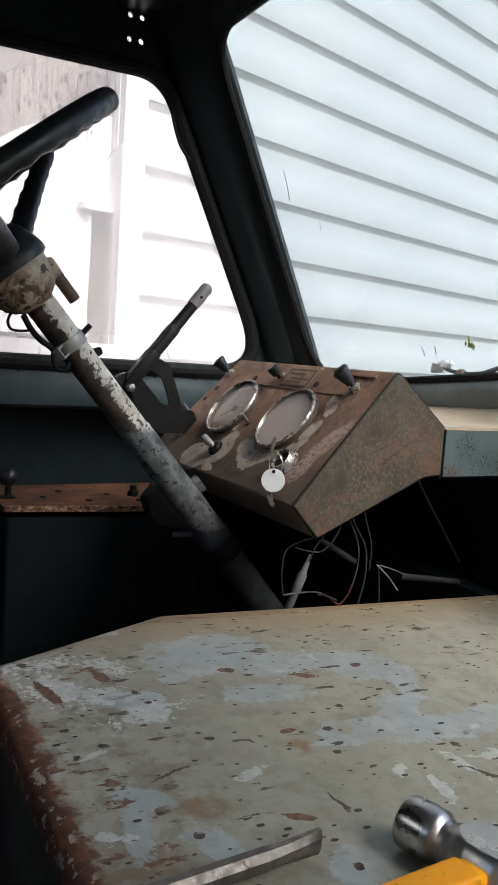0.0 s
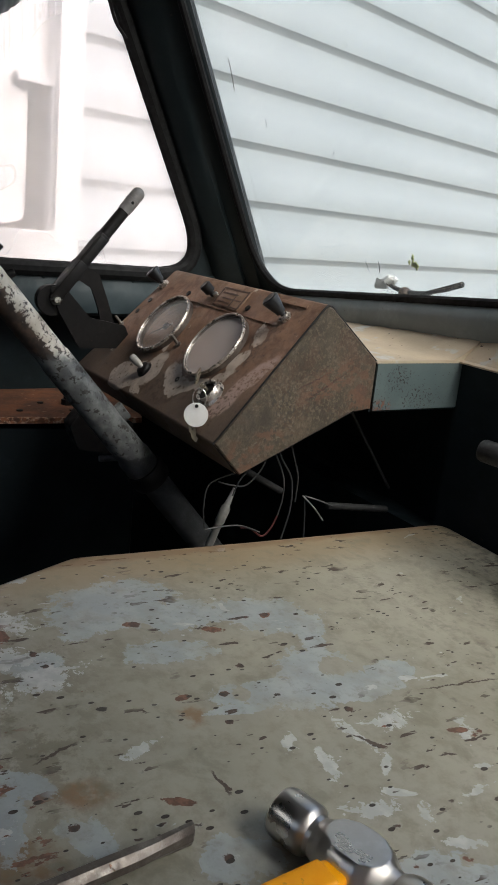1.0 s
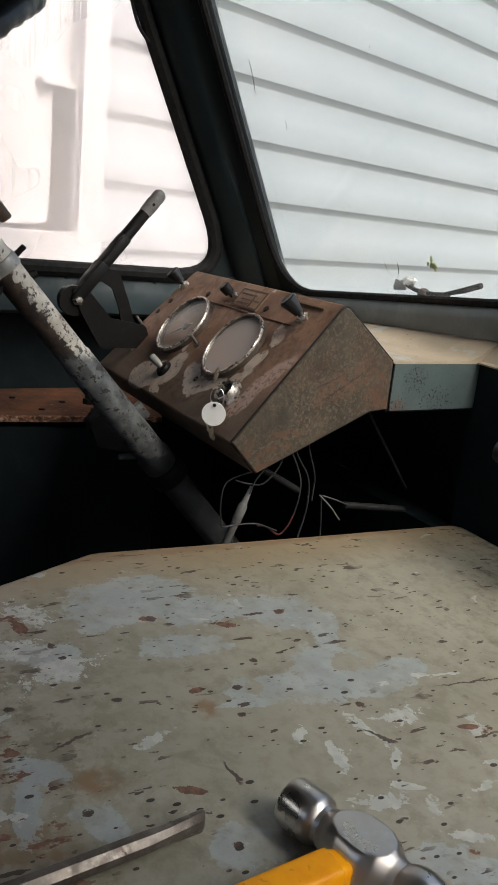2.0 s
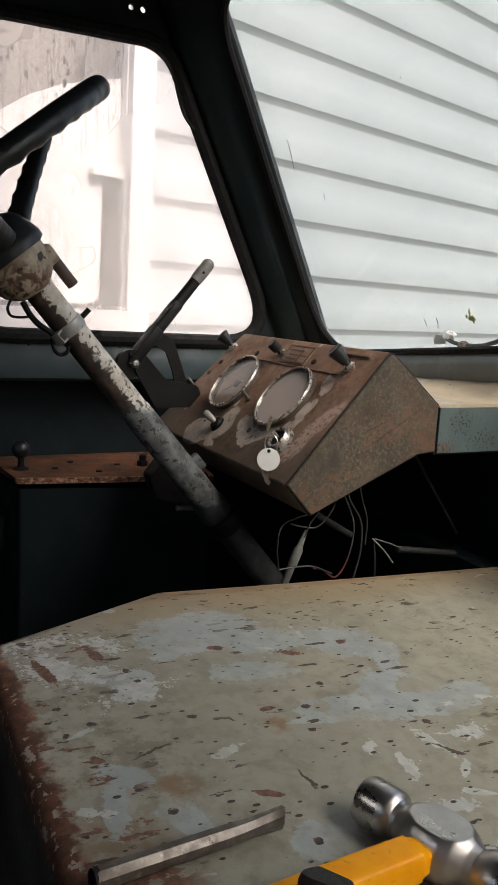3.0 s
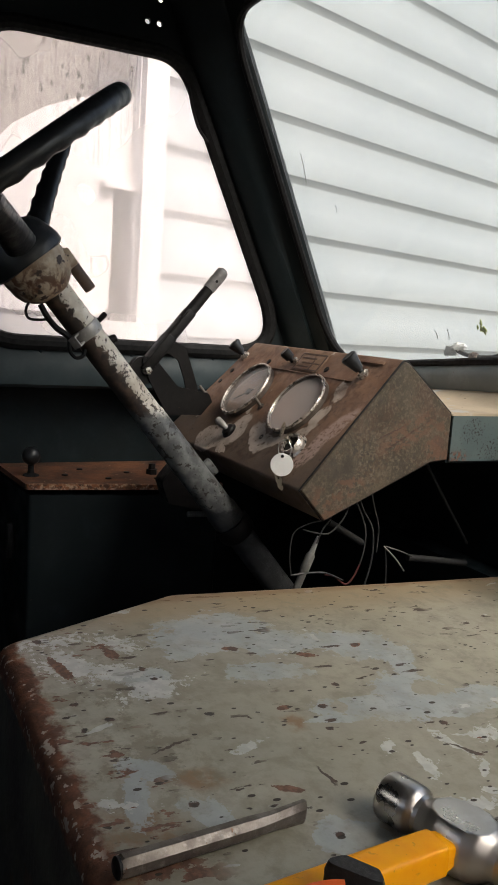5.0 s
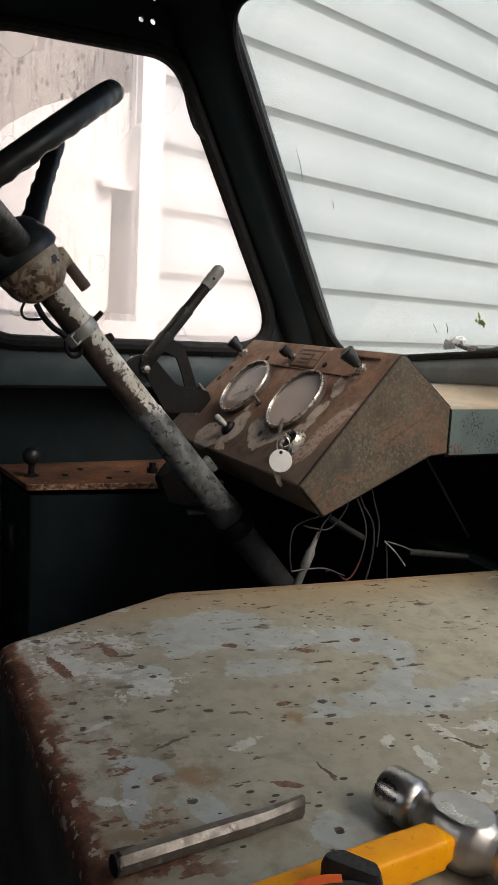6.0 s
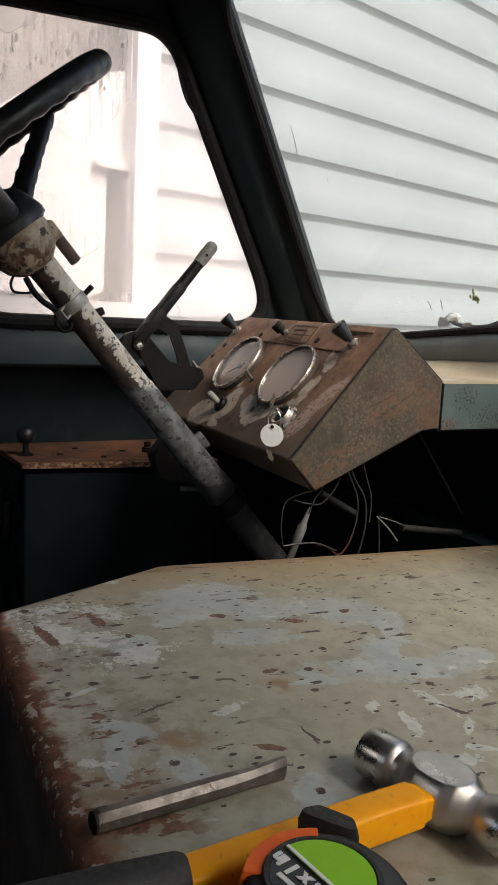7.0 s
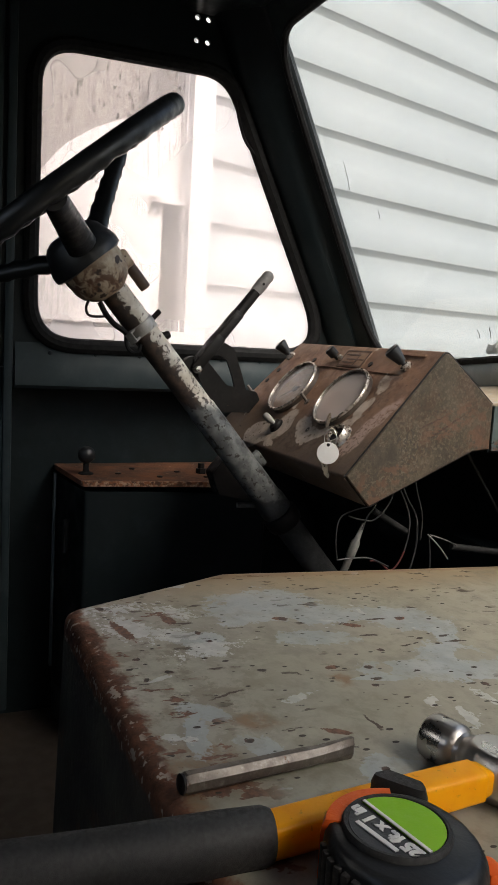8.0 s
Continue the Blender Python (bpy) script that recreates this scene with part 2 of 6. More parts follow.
RED_CHIPS = [(-0.584, 0.364, 0.0051, 0.0039, 83), (-0.555, 0.432, 0.0112, 0.0041, 64), (-0.468, 0.361, 0.0071, 0.0034, 93), (-0.368, 0.31, 0.01, 0.003, 62), (-0.463, 0.394, 0.0037, 0.0029, 90), (-0.593, 0.257, 0.012, 0.0047, 175), (-0.564, 0.494, 0.0073, 0.0034, 110), (-0.369, 0.243, 0.0027, 0.0026, 11), (-0.36, 0.546, 0.0088, 0.0034, 76), (-0.268, 0.418, 0.0032, 0.0023, 100), (-0.259, 0.452, 0.0048, 0.0024, 61), (-0.578, 0.206, 0.0276, 0.0047, 13), (-0.603, 0.253, 0.0185, 0.0039, 4), (-0.44, 0.212, 0.0059, 0.0045, 86), (-0.322, 0.197, 0.0125, 0.0078, 99), (-0.342, 0.18, 0.0071, 0.0025, 56)]


def cover_material():
    """Olive-grey paint on the engine cover, worn to blue-grey undercoat, with chips, scratches and a rusty rear edge."""
    s = Shade("cover_paint")
    ragged, frayed = s.wobble(34, 0.028), s.wobble(170, 0.009)
    olive = s.mix(s.rise(s.noise(5.5, 6, 0.6, warp=0.4), 0.35, 0.7), (0.265, 0.25, 0.194), (0.34, 0.322, 0.258))
    olive = s.mix(s.rise(s.noise(60, 6, 0.7), 0.42, 0.75, 0, 0.6), olive, (0.17, 0.152, 0.108))
    olive = s.mix(s.rise(s.noise(17, 6, 0.65), 0.55, 0.75, 0, 0.6), olive, (0.17, 0.165, 0.125))
    olive = s.mix(s.math("MULTIPLY", s.rise(s.axis(0, ragged), -0.61, -0.7), 0.8), olive, (0.26, 0.195, 0.115))
    stain = s.patches([(-0.355, 0.205, 0.03, 0.026, 68), (-0.396, 0.259, 0.02, 0.013, 69), (-0.445, 0.357, 0.01, 0.012, 70), (-0.34, 0.19, 0.06, 0.012, 165)], ragged, 0.7)
    olive = s.mix(s.math("MULTIPLY", stain, s.rise(s.noise(70, 6), 0.35, 0.6)), olive, (0.2, 0.125, 0.065))
    olive = s.mix(s.rise(s.noise(31, 7, 0.7, warp=0.4), 0.5, 0.66, 0, 0.6), olive, (0.17, 0.162, 0.118))
    worn_corner = s.math("MULTIPLY", s.blob(-0.52, 0.22, 0.17, 0.09, 0, 0.8, (0, 1), ragged), s.rise(s.noise(44, 7, 0.7), 0.48, 0.58, 0, 0.7))
    olive = s.mix(worn_corner, olive, (0.145, 0.13, 0.085))
    # undercoat showing
    wear_node = s.t.nodes.new("ShaderNodeAttribute")
    wear_node.attribute_name = "wear"
    wear = wear_node.outputs["Color"]
    coarse = s.math("SUBTRACT", s.noise(42, 6, 0.65, warp=0.4), 0.5)
    tear = s.math("SUBTRACT", s.noise(150, 5, 0.7), 0.5)
    rag = s.math("ADD", s.math("MULTIPLY", coarse, 1.8), s.math("MULTIPLY", tear, 1.1))
    edge = s.noise(21, 7, 0.62, warp=0.5)
    bare = s.rise(s.math("ADD", s.axis(0, wear), rag), 1.10, 1.00)
    bare = s.math("MAXIMUM", bare, s.rise(s.math("ADD", edge, s.math("MULTIPLY", tear, 0.35)), 0.715, 0.74))
    bare = s.math("MULTIPLY", bare, s.rise(s.noise(26, 5, 0.6), 0.3, 0.55, 0.45, 0.9))
    blue = s.mix(s.rise(s.noise(38, 6), 0.35, 0.7), (0.28, 0.308, 0.308), (0.35, 0.375, 0.372))
    blue = s.mix(s.rise(s.noise(120, 5, 0.7), 0.5, 0.7, 0, 0.5), blue, (0.2, 0.2, 0.17))
    c = s.mix(bare, olive, blue)
    # pale scrapes
    scr = s.noise(34, 5, 0.55, s.stretch(1.0, 0.5, 1.0, -30), 0.8)
    flakes = s.rise(s.math("ADD", s.axis(1, wear), s.math("MULTIPLY", s.math("ADD", rag, s.math("MULTIPLY", tear, 1.6)), 1.5)), 1.0, 0.93)
    strays = s.rise(s.math("ADD", scr, s.math("MULTIPLY", s.blob(-0.32, 0.5, 0.12, 0.12, 0, 0.7), 0.07)), 0.68, 0.69)
    pale = s.math("MAXIMUM", flakes, strays)
    c = s.mix(pale, c, s.mix(s.rise(s.noise(80, 4), 0.4, 0.65), (0.37, 0.375, 0.355), (0.46, 0.465, 0.44)))
    # brown chips to bare rust, with a pale ring
    chip_d = s.rise(s.math("ADD", s.axis(2, wear), s.math("MULTIPLY", rag, 1.4)), 1.06, 0.94)
    loose = s.rise(s.noise(46, 5, 0.55, s.stretch(1.0, 0.5, 1.0, -20)), 0.715, 0.728)
    corner = s.math("MULTIPLY", s.patches([(-0.4, 0.2, 0.24, 0.04, 180), (-0.63, 0.23, 0.04, 0.05, 60)], ragged, 0.7), s.rise(s.noise(58, 6, 0.6, s.stretch(1.0, 0.45, 1.0, -15)), 0.58, 0.6))
    chips = s.math("MAXIMUM", s.math("MAXIMUM", chip_d, loose), corner)
    c = s.mix(chips, c, s.mix(s.rise(s.noise(200, 5), 0.4, 0.65), (0.11, 0.058, 0.038), (0.19, 0.095, 0.06)))
    # dark pits, crowded in places
    crowd = s.rise(s.noise(9, 4, 0.6), 0.46, 0.56)
    pits = s.math("MULTIPLY", s.spots(92, -0.08, 0.2, s.stretch(1.0, 0.5, 1.0, -20, s.wobble(240, 0.006))), crowd)
    halo = s.math("MULTIPLY", s.spots(92, -0.06, 0.27, s.stretch(1.0, 0.5, 1.0, -20, s.wobble(240, 0.006))), crowd)
    c = s.mix(s.math("MULTIPLY", halo, 0.35), c, (0.36, 0.36, 0.33))
    marks = s.patches(PITS, frayed, 0.3)
    round_pits = pits
    pits = s.math("MAXIMUM", pits, marks)
    c = s.mix(pits, c, s.mix(s.rise(s.noise(90, 4), 0.4, 0.62), (0.04, 0.032, 0.026), (0.095, 0.056, 0.042)))
    tiny = s.math("MULTIPLY", s.spots(190, -0.1, 0.36, s.stretch(1.0, 0.55, 1.0, -15)), s.rise(s.noise(14, 4), 0.4, 0.5))
    c = s.mix(tiny, c, (0.045, 0.036, 0.028))
    lines = s.math("MULTIPLY", s.rise(s.noise(30, 5, 0.55, s.stretch(1.0, 0.16, 1.0, -38), 0.4), 0.7, 0.708), s.rise(s.noise(40, 4), 0.45, 0.55))
    nicks = s.math("MULTIPLY", s.rise(s.noise(120, 4, 0.5, s.stretch(1.0, 0.3, 1.0, -14)), 0.635, 0.648), s.rise(s.noise(13, 4), 0.43, 0.55))
    lines = s.math("MAXIMUM", s.math("MAXIMUM", lines, nicks), s.patches(SCRATCHES, frayed, 0.5))
    c = s.mix(lines, c, (0.07, 0.052, 0.04))
    # rusted rear edge, ragged where the paint ends
    back = s.rise(s.axis(1, s.wobble(45, 0.045)), 0.186, 0.178)
    rust = s.mix(s.rise(s.noise(70, 6, 0.7), 0.35, 0.7), (0.085, 0.036, 0.02), (0.215, 0.088, 0.045))
    flake = s.math("MULTIPLY", s.rise(s.noise(120, 5), 0.59, 0.61), s.rise(s.axis(1), 0.181, 0.172))
    rust = s.mix(flake, rust, (0.43, 0.37, 0.31))
    c = s.mix(back, c, rust)
    chamfer = s.rise(s.axis(0, s.wobble(50, 0.02)), -0.703, -0.712)
    c = s.mix(s.math("MULTIPLY", chamfer, 0.7), c, (0.2, 0.125, 0.07))
    # below the top edge the colour turns to a much darker olive-brown
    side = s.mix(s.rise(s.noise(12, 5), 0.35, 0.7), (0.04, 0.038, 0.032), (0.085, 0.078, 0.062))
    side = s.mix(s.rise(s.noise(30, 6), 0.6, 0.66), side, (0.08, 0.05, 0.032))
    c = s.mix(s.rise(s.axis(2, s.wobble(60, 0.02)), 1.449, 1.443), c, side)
    worn_all = s.math("MAXIMUM", s.math("MAXIMUM", chips, pits), s.math("MAXIMUM", tiny, lines))
    r = s.math("ADD", s.rise(s.noise(9, 5), 0.3, 0.7, 0.3, 0.46), s.math("MULTIPLY", s.math("MAXIMUM", worn_all, back), 0.3))
    h = s.math("SUBTRACT", s.math("MULTIPLY", s.noise(260, 4), 0.2), s.math("MAXIMUM", s.math("MAXIMUM", round_pits, tiny), nicks))
    return s.done(c, r, 0, s.math("ADD", h, s.math("MULTIPLY", s.math("MULTIPLY", s.rise(s.axis(1), 0.19, 0.178), s.noise(110, 5)), 1.5)), 0.0007)


def panel_material(name, side=False):
    """Brown-primed instrument sheet with pale bare patches and rust; the cheek is olive-grey with speckle."""
    s = Shade(name)
    if side:
        c = s.mix(s.rise(s.noise(16, 6, 0.65), 0.35, 0.7), (0.043, 0.032, 0.02), (0.086, 0.067, 0.042))
        c = s.mix(s.rise(s.noise(26, 7, 0.7, warp=0.5), 0.47, 0.58, 0, 0.75), c, (0.066, 0.038, 0.023))
        c = s.mix(s.rise(s.noise(240, 6, 0.7), 0.5, 0.62, 0, 0.5), c, (0.145, 0.118, 0.08))
        rough_zone = s.math("MAXIMUM", s.blob(0.6, 1.6, 0.055, 0.04, 40, 0.8, (1, 2)), s.rise(s.noise(22, 4), 0.46, 0.6, 0, 0.6))
        net = s.rise(s.noise(210, 6, 0.7, warp=0.3), 0.5, 0.6, 0, 0.8)
        c = s.mix(s.math("MULTIPLY", net, rough_zone), c, (0.155, 0.132, 0.09))
        c = s.mix(s.math("MULTIPLY", s.rise(s.noise(140, 6, 0.7, warp=0.3), 0.54, 0.57, 0, 0.9), rough_zone), c, (0.045, 0.036, 0.028))
        c = s.mix(s.spots(120, -0.1, 0.34), c, (0.05, 0.036, 0.026))
        c = s.mix(s.patches([(0.648, 1.64, 0.024, 0.0012, 24), (0.668, 1.633, 0.034, 0.0013, 30)], s.wobble(120, 0.005), 0.6, (1, 2)), c, (0.05, 0.026, 0.017))
        c = s.mix(s.patches([(0.723, 1.629, 0.011, 0.007, -20)], s.wobble(90, 0.012), 0.2, (1, 2)), c, (0.075, 0.042, 0.027))
        # shade low at the cheek's rear corner, painted in as a dark blob
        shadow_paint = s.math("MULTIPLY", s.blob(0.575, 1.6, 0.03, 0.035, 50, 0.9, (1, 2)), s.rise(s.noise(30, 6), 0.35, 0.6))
        c = s.mix(shadow_paint, c, (0.046, 0.036, 0.026))
        speck = s.rise(s.noise(420, 6, 0.7), 0.56, 0.62, 0, 0.7)
        c = s.mix(speck, c, (0.035, 0.027, 0.02))
        rusty = s.rise(s.noise(44, 7, 0.75, s.stretch(1, 1, 1.5)), 0.66, 0.70)
        corner = s.math("MAXIMUM", s.blob(0.73, 1.625, 0.03, 0.035, 0, 0.7, (1, 2)), s.blob(0.565, 1.55, 0.03, 0.025, 0, 0.7, (1, 2)))
        scrape = s.math("MAXIMUM", s.math("MULTIPLY", s.blob(0.675, 1.64, 0.05, 0.018, 28, 0.7, (1, 2)), s.rise(s.noise(70, 6, 0.6, s.stretch(1, 1, 2)), 0.47, 0.53)), s.math("MULTIPLY", s.blob(0.596, 1.574, 0.022, 0.014, 0, 0.5, (1, 2)), s.rise(s.noise(60, 5), 0.46, 0.52)))
        c = s.mix(s.math("MULTIPLY", s.math("MAXIMUM", rusty, s.math("MAXIMUM", scrape, s.math("MULTIPLY", corner, s.rise(s.noise(80, 6), 0.47, 0.57)))), 0.6), c, (0.125, 0.06, 0.034))
        rough = 0.7
    else:
        c = s.mix(s.rise(s.noise(11, 6, 0.62), 0.35, 0.68), (0.17, 0.092, 0.054), (0.26, 0.155, 0.1))
        c = s.mix(s.rise(s.noise(75, 7, 0.75), 0.46, 0.62, 0, 0.6), c, (0.105, 0.058, 0.036))
        c = s.mix(s.rise(s.noise(28, 7, 0.7), 0.55, 0.66, 0, 0.7), c, (0.24, 0.16, 0.115))
        # duller, darker brown towards the bottom of the face
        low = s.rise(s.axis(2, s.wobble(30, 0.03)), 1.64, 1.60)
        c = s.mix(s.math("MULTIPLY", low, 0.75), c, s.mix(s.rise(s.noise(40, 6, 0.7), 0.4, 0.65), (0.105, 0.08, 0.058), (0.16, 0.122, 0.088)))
        torn = s.wobble(60, 0.02)
        bare = s.patches([(-1.043, 1.578, 0.0356, 0.011, 18), (-1.009, 1.596, 0.0406, 0.0169, 13), (-0.989, 1.579, 0.0182, 0.0062, 174), (-0.99, 1.618, 0.0195, 0.0103, 32), (-0.923, 1.608, 0.0323, 0.0121, 156), (-0.869, 1.61, 0.0331, 0.007, 18), (-0.909, 1.595, 0.0155, 0.0052, 165), (-0.822, 1.65, 0.0167, 0.0107, 58), (-0.82, 1.682, 0.017, 0.0096, 136), (-0.83, 1.627, 0.0223, 0.0071, 38), (-1.004, 1.638, 0.014, 0.0059, 150), (-1.052, 1.590, 0.034, 0.015, 10), (-0.985, 1.602, 0.022, 0.014, 20), (-0.9, 1.602, 0.024, 0.012, 10)], torn, 0.15, (0, 2))
        bare = s.math("MULTIPLY", bare, s.rise(s.noise(90, 6, 0.65), 0.36, 0.42))
        edge = s.noise(34, 7, 0.6, warp=0.6)
        bare = s.math("MAXIMUM", bare, s.rise(edge, 0.67, 0.685))
        halo = s.patches([(-1.02, 1.588, 0.066, 0.028, 15), (-0.905, 1.604, 0.062, 0.024, 15), (-0.822, 1.655, 0.022, 0.05, 150)], torn, 0.3, (0, 2))
        c = s.mix(s.math("MULTIPLY", halo, s.rise(s.noise(80, 6, 0.7), 0.45, 0.6, 0, 0.8)), c, (0.075, 0.048, 0.032))
        c = s.mix(bare, c, s.mix(s.rise(s.noise(60, 5), 0.35, 0.65), (0.37, 0.31, 0.255), (0.54, 0.465, 0.39)))
        c = s.mix(s.rise(s.noise(120, 6, 0.7), 0.6, 0.66, 0, 0.8), c, (0.085, 0.052, 0.038))
        c = s.mix(s.rise(s.noise(45, 6, 0.7), 0.66, 0.72), c, (0.24, 0.1, 0.05))
        rim = s.math("MULTIPLY", s.patches([(-0.773, 1.638, 0.036, 0.013, 57), (-0.786, 1.607, 0.022, 0.014, 51)], s.wobble(70, 0.014), 0.4, (0, 2)), s.rise(s.noise(190, 6, 0.75), 0.42, 0.5))
        c = s.mix(rim, c, (0.44, 0.315, 0.26))
        c = s.mix(s.math("MULTIPLY", s.rise(s.noise(26, 7, 0.75), 0.5, 0.62, 0, 0.8), s.rise(s.axis(2), 1.66, 1.7)), c, (0.105, 0.05, 0.028))
        rough = 0.62
    fine = s.noise(220, 5, 0.7)
    return s.done(c, s.rise(s.noise(40, 4), 0.3, 0.7, rough - 0.12, rough + 0.12), 0, fine, 0.0007)


def teal_material():
    """Grey-teal paint with fine black chips crowding low down."""
    s = Shade("teal_paint")
    c = s.mix(s.rise(s.noise(12, 5, 0.6), 0.35, 0.68), (0.07, 0.096, 0.096), (0.1, 0.127, 0.123))
    crowd = s.math("MAXIMUM", s.blob(0.779, 1.642, 0.022, 0.02, 0, 0.7, (1, 2)), s.math("MAXIMUM", s.blob(0.819, 1.615, 0.03, 0.018, 0, 0.7, (1, 2)), s.blob(0.755, 1.61, 0.02, 0.012, 0, 0.7, (1, 2))))
    chips = s.rise(s.math("ADD", s.noise(330, 6, 0.65), s.math("MULTIPLY", crowd, 0.09)), 0.635, 0.65)
    c = s.mix(chips, c, (0.022, 0.019, 0.017))
    c = s.mix(s.math("MULTIPLY", s.blob(0.757, 1.608, 0.018, 0.008, 0, 0.8, (1, 2)), s.rise(s.noise(150, 5), 0.48, 0.54)), c, (0.14, 0.06, 0.035))
    return s.done(c, 0.5, 0, chips, 0.0004)


def shelf_material():
    s = Shade("dusty_tan_shelf")
    c = s.mix(s.rise(s.noise(7, 6, 0.6), 0.35, 0.65), (0.3, 0.25, 0.18), (0.42, 0.34, 0.24))
    c = s.mix(s.rise(s.noise(19, 6), 0.58, 0.66), c, (0.38, 0.37, 0.34))
    c = s.mix(s.rise(s.noise(110, 4), 0.68, 0.72), c, (0.09, 0.065, 0.045))
    return s.done(c, 0.65, 0, s.noise(200, 4), 0.0005)


def column_material():
    """Cream paint flaking off a dark rusty tube, thinning to grey lower down; the foot is darkened for shade under the
    dash.
    """
    s = Shade("flaking_column_paint")
    dark = s.mix(s.rise(s.noise(70, 6), 0.4, 0.7), (0.035, 0.026, 0.021), (0.1, 0.066, 0.046))
    cream = s.mix(s.rise(s.noise(40, 5), 0.35, 0.7), (0.5, 0.44, 0.35), (0.76, 0.72, 0.64))
    up = s.math("SUBTRACT", s.math("ADD", s.math("MULTIPLY", s.axis(1), 0.762), s.math("MULTIPLY", s.axis(2), 0.647)), 1.3604)
    # cream gathers on the upper side of the tube, the underside stays dark
    top = s.math("SUBTRACT", s.rise(up, -0.014, 0.004, -0.2, 0.12), s.rise(s.axis(2), 1.74, 1.69, 0, 0.04))
    flake = s.rise(s.math("ADD", s.noise(150, 8, 0.72), top), 0.525, 0.545)
    c = s.mix(flake, dark, cream)
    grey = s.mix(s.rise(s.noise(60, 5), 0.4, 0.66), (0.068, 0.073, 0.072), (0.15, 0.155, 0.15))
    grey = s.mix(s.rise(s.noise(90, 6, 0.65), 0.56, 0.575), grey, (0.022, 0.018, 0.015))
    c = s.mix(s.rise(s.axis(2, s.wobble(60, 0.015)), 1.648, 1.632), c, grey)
    # shade under the dash, put into the colour as a near-black grey
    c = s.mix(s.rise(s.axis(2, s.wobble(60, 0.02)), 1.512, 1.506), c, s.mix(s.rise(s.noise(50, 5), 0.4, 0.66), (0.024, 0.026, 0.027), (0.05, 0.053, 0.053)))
    return s.done(c, 0.5, 0, flake, 0.0006)


def switch_material():
    """Cream paint stained brown by running rust, bare in round scabs."""
    s = Shade("rust_stained_cream")
    c = s.mix(s.rise(s.noise(45, 6, 0.6), 0.35, 0.65), (0.34, 0.24, 0.15), (0.5, 0.42, 0.32))
    run = s.rise(s.noise(60, 6, 0.65, warp=0.5), 0.42, 0.56)
    c = s.mix(s.math("MULTIPLY", run, s.rise(s.axis(2, s.wobble(40, 0.02)), 1.835, 1.79)), c, (0.11, 0.052, 0.028))
    scab = s.rise(s.noise(85, 6, 0.6), 0.58, 0.6)
    c = s.mix(scab, c, (0.05, 0.03, 0.022))
    return s.done(c, 0.55, 0, scab, 0.0005)


def rust_top_material():
    s = Shade("rusty_box_top")
    c = s.mix(s.rise(s.noise(18, 6, 0.65), 0.35, 0.7), (0.045, 0.019, 0.010), (0.15, 0.056, 0.023))
    edge = s.math("MULTIPLY", s.rise(s.math("SUBTRACT", s.axis(0), s.math("MULTIPLY", s.axis(1), 0.145)), -1.361, -1.352), s.rise(s.noise(90, 6, 0.7), 0.44, 0.54))
    c = s.mix(edge, c, s.mix(s.rise(s.noise(150, 4), 0.45, 0.6), (0.22, 0.085, 0.035), (0.4, 0.27, 0.18)))
    c = s.mix(s.rise(s.noise(120, 5), 0.66, 0.7), c, (0.3, 0.22, 0.16))
    return s.done(c, 0.75, 0, s.noise(160, 6, 0.7), 0.001)


def siding_material():
    s = Shade("white_vinyl_siding")
    r = s.t.nodes.new("ShaderNodeObjectInfo").outputs["Random"]
    c = s.mix(s.rise(s.noise(1.2, 5), 0.35, 0.7), (0.465, 0.495, 0.5), (0.52, 0.545, 0.545))
    c = s.mix(s.math("MULTIPLY", r, 0.35), c, (0.47, 0.49, 0.49))
    streak = s.noise(7, 5, 0.6, s.stretch(1.0, 1.0, 7.0))
    c = s.mix(s.rise(streak, 0.46, 0.68, 0, 0.4), c, (0.4, 0.425, 0.43))
    c = s.mix(s.rise(s.noise(9, 6, 0.65, s.stretch(0.5, 0.5, 18.0)), 0.5, 0.66, 0, 0.3), c, (0.365, 0.385, 0.385))
    c = s.mix(s.rise(s.noise(40, 4, 0.6, s.stretch(6, 6, 0.8)), 0.68, 0.78, 0, 0.35), c, (0.36, 0.36, 0.34))
    return s.done(c, 0.45, 0, s.noise(30, 4, 0.5, s.stretch(0.5, 0.5, 6)), 0.0006)


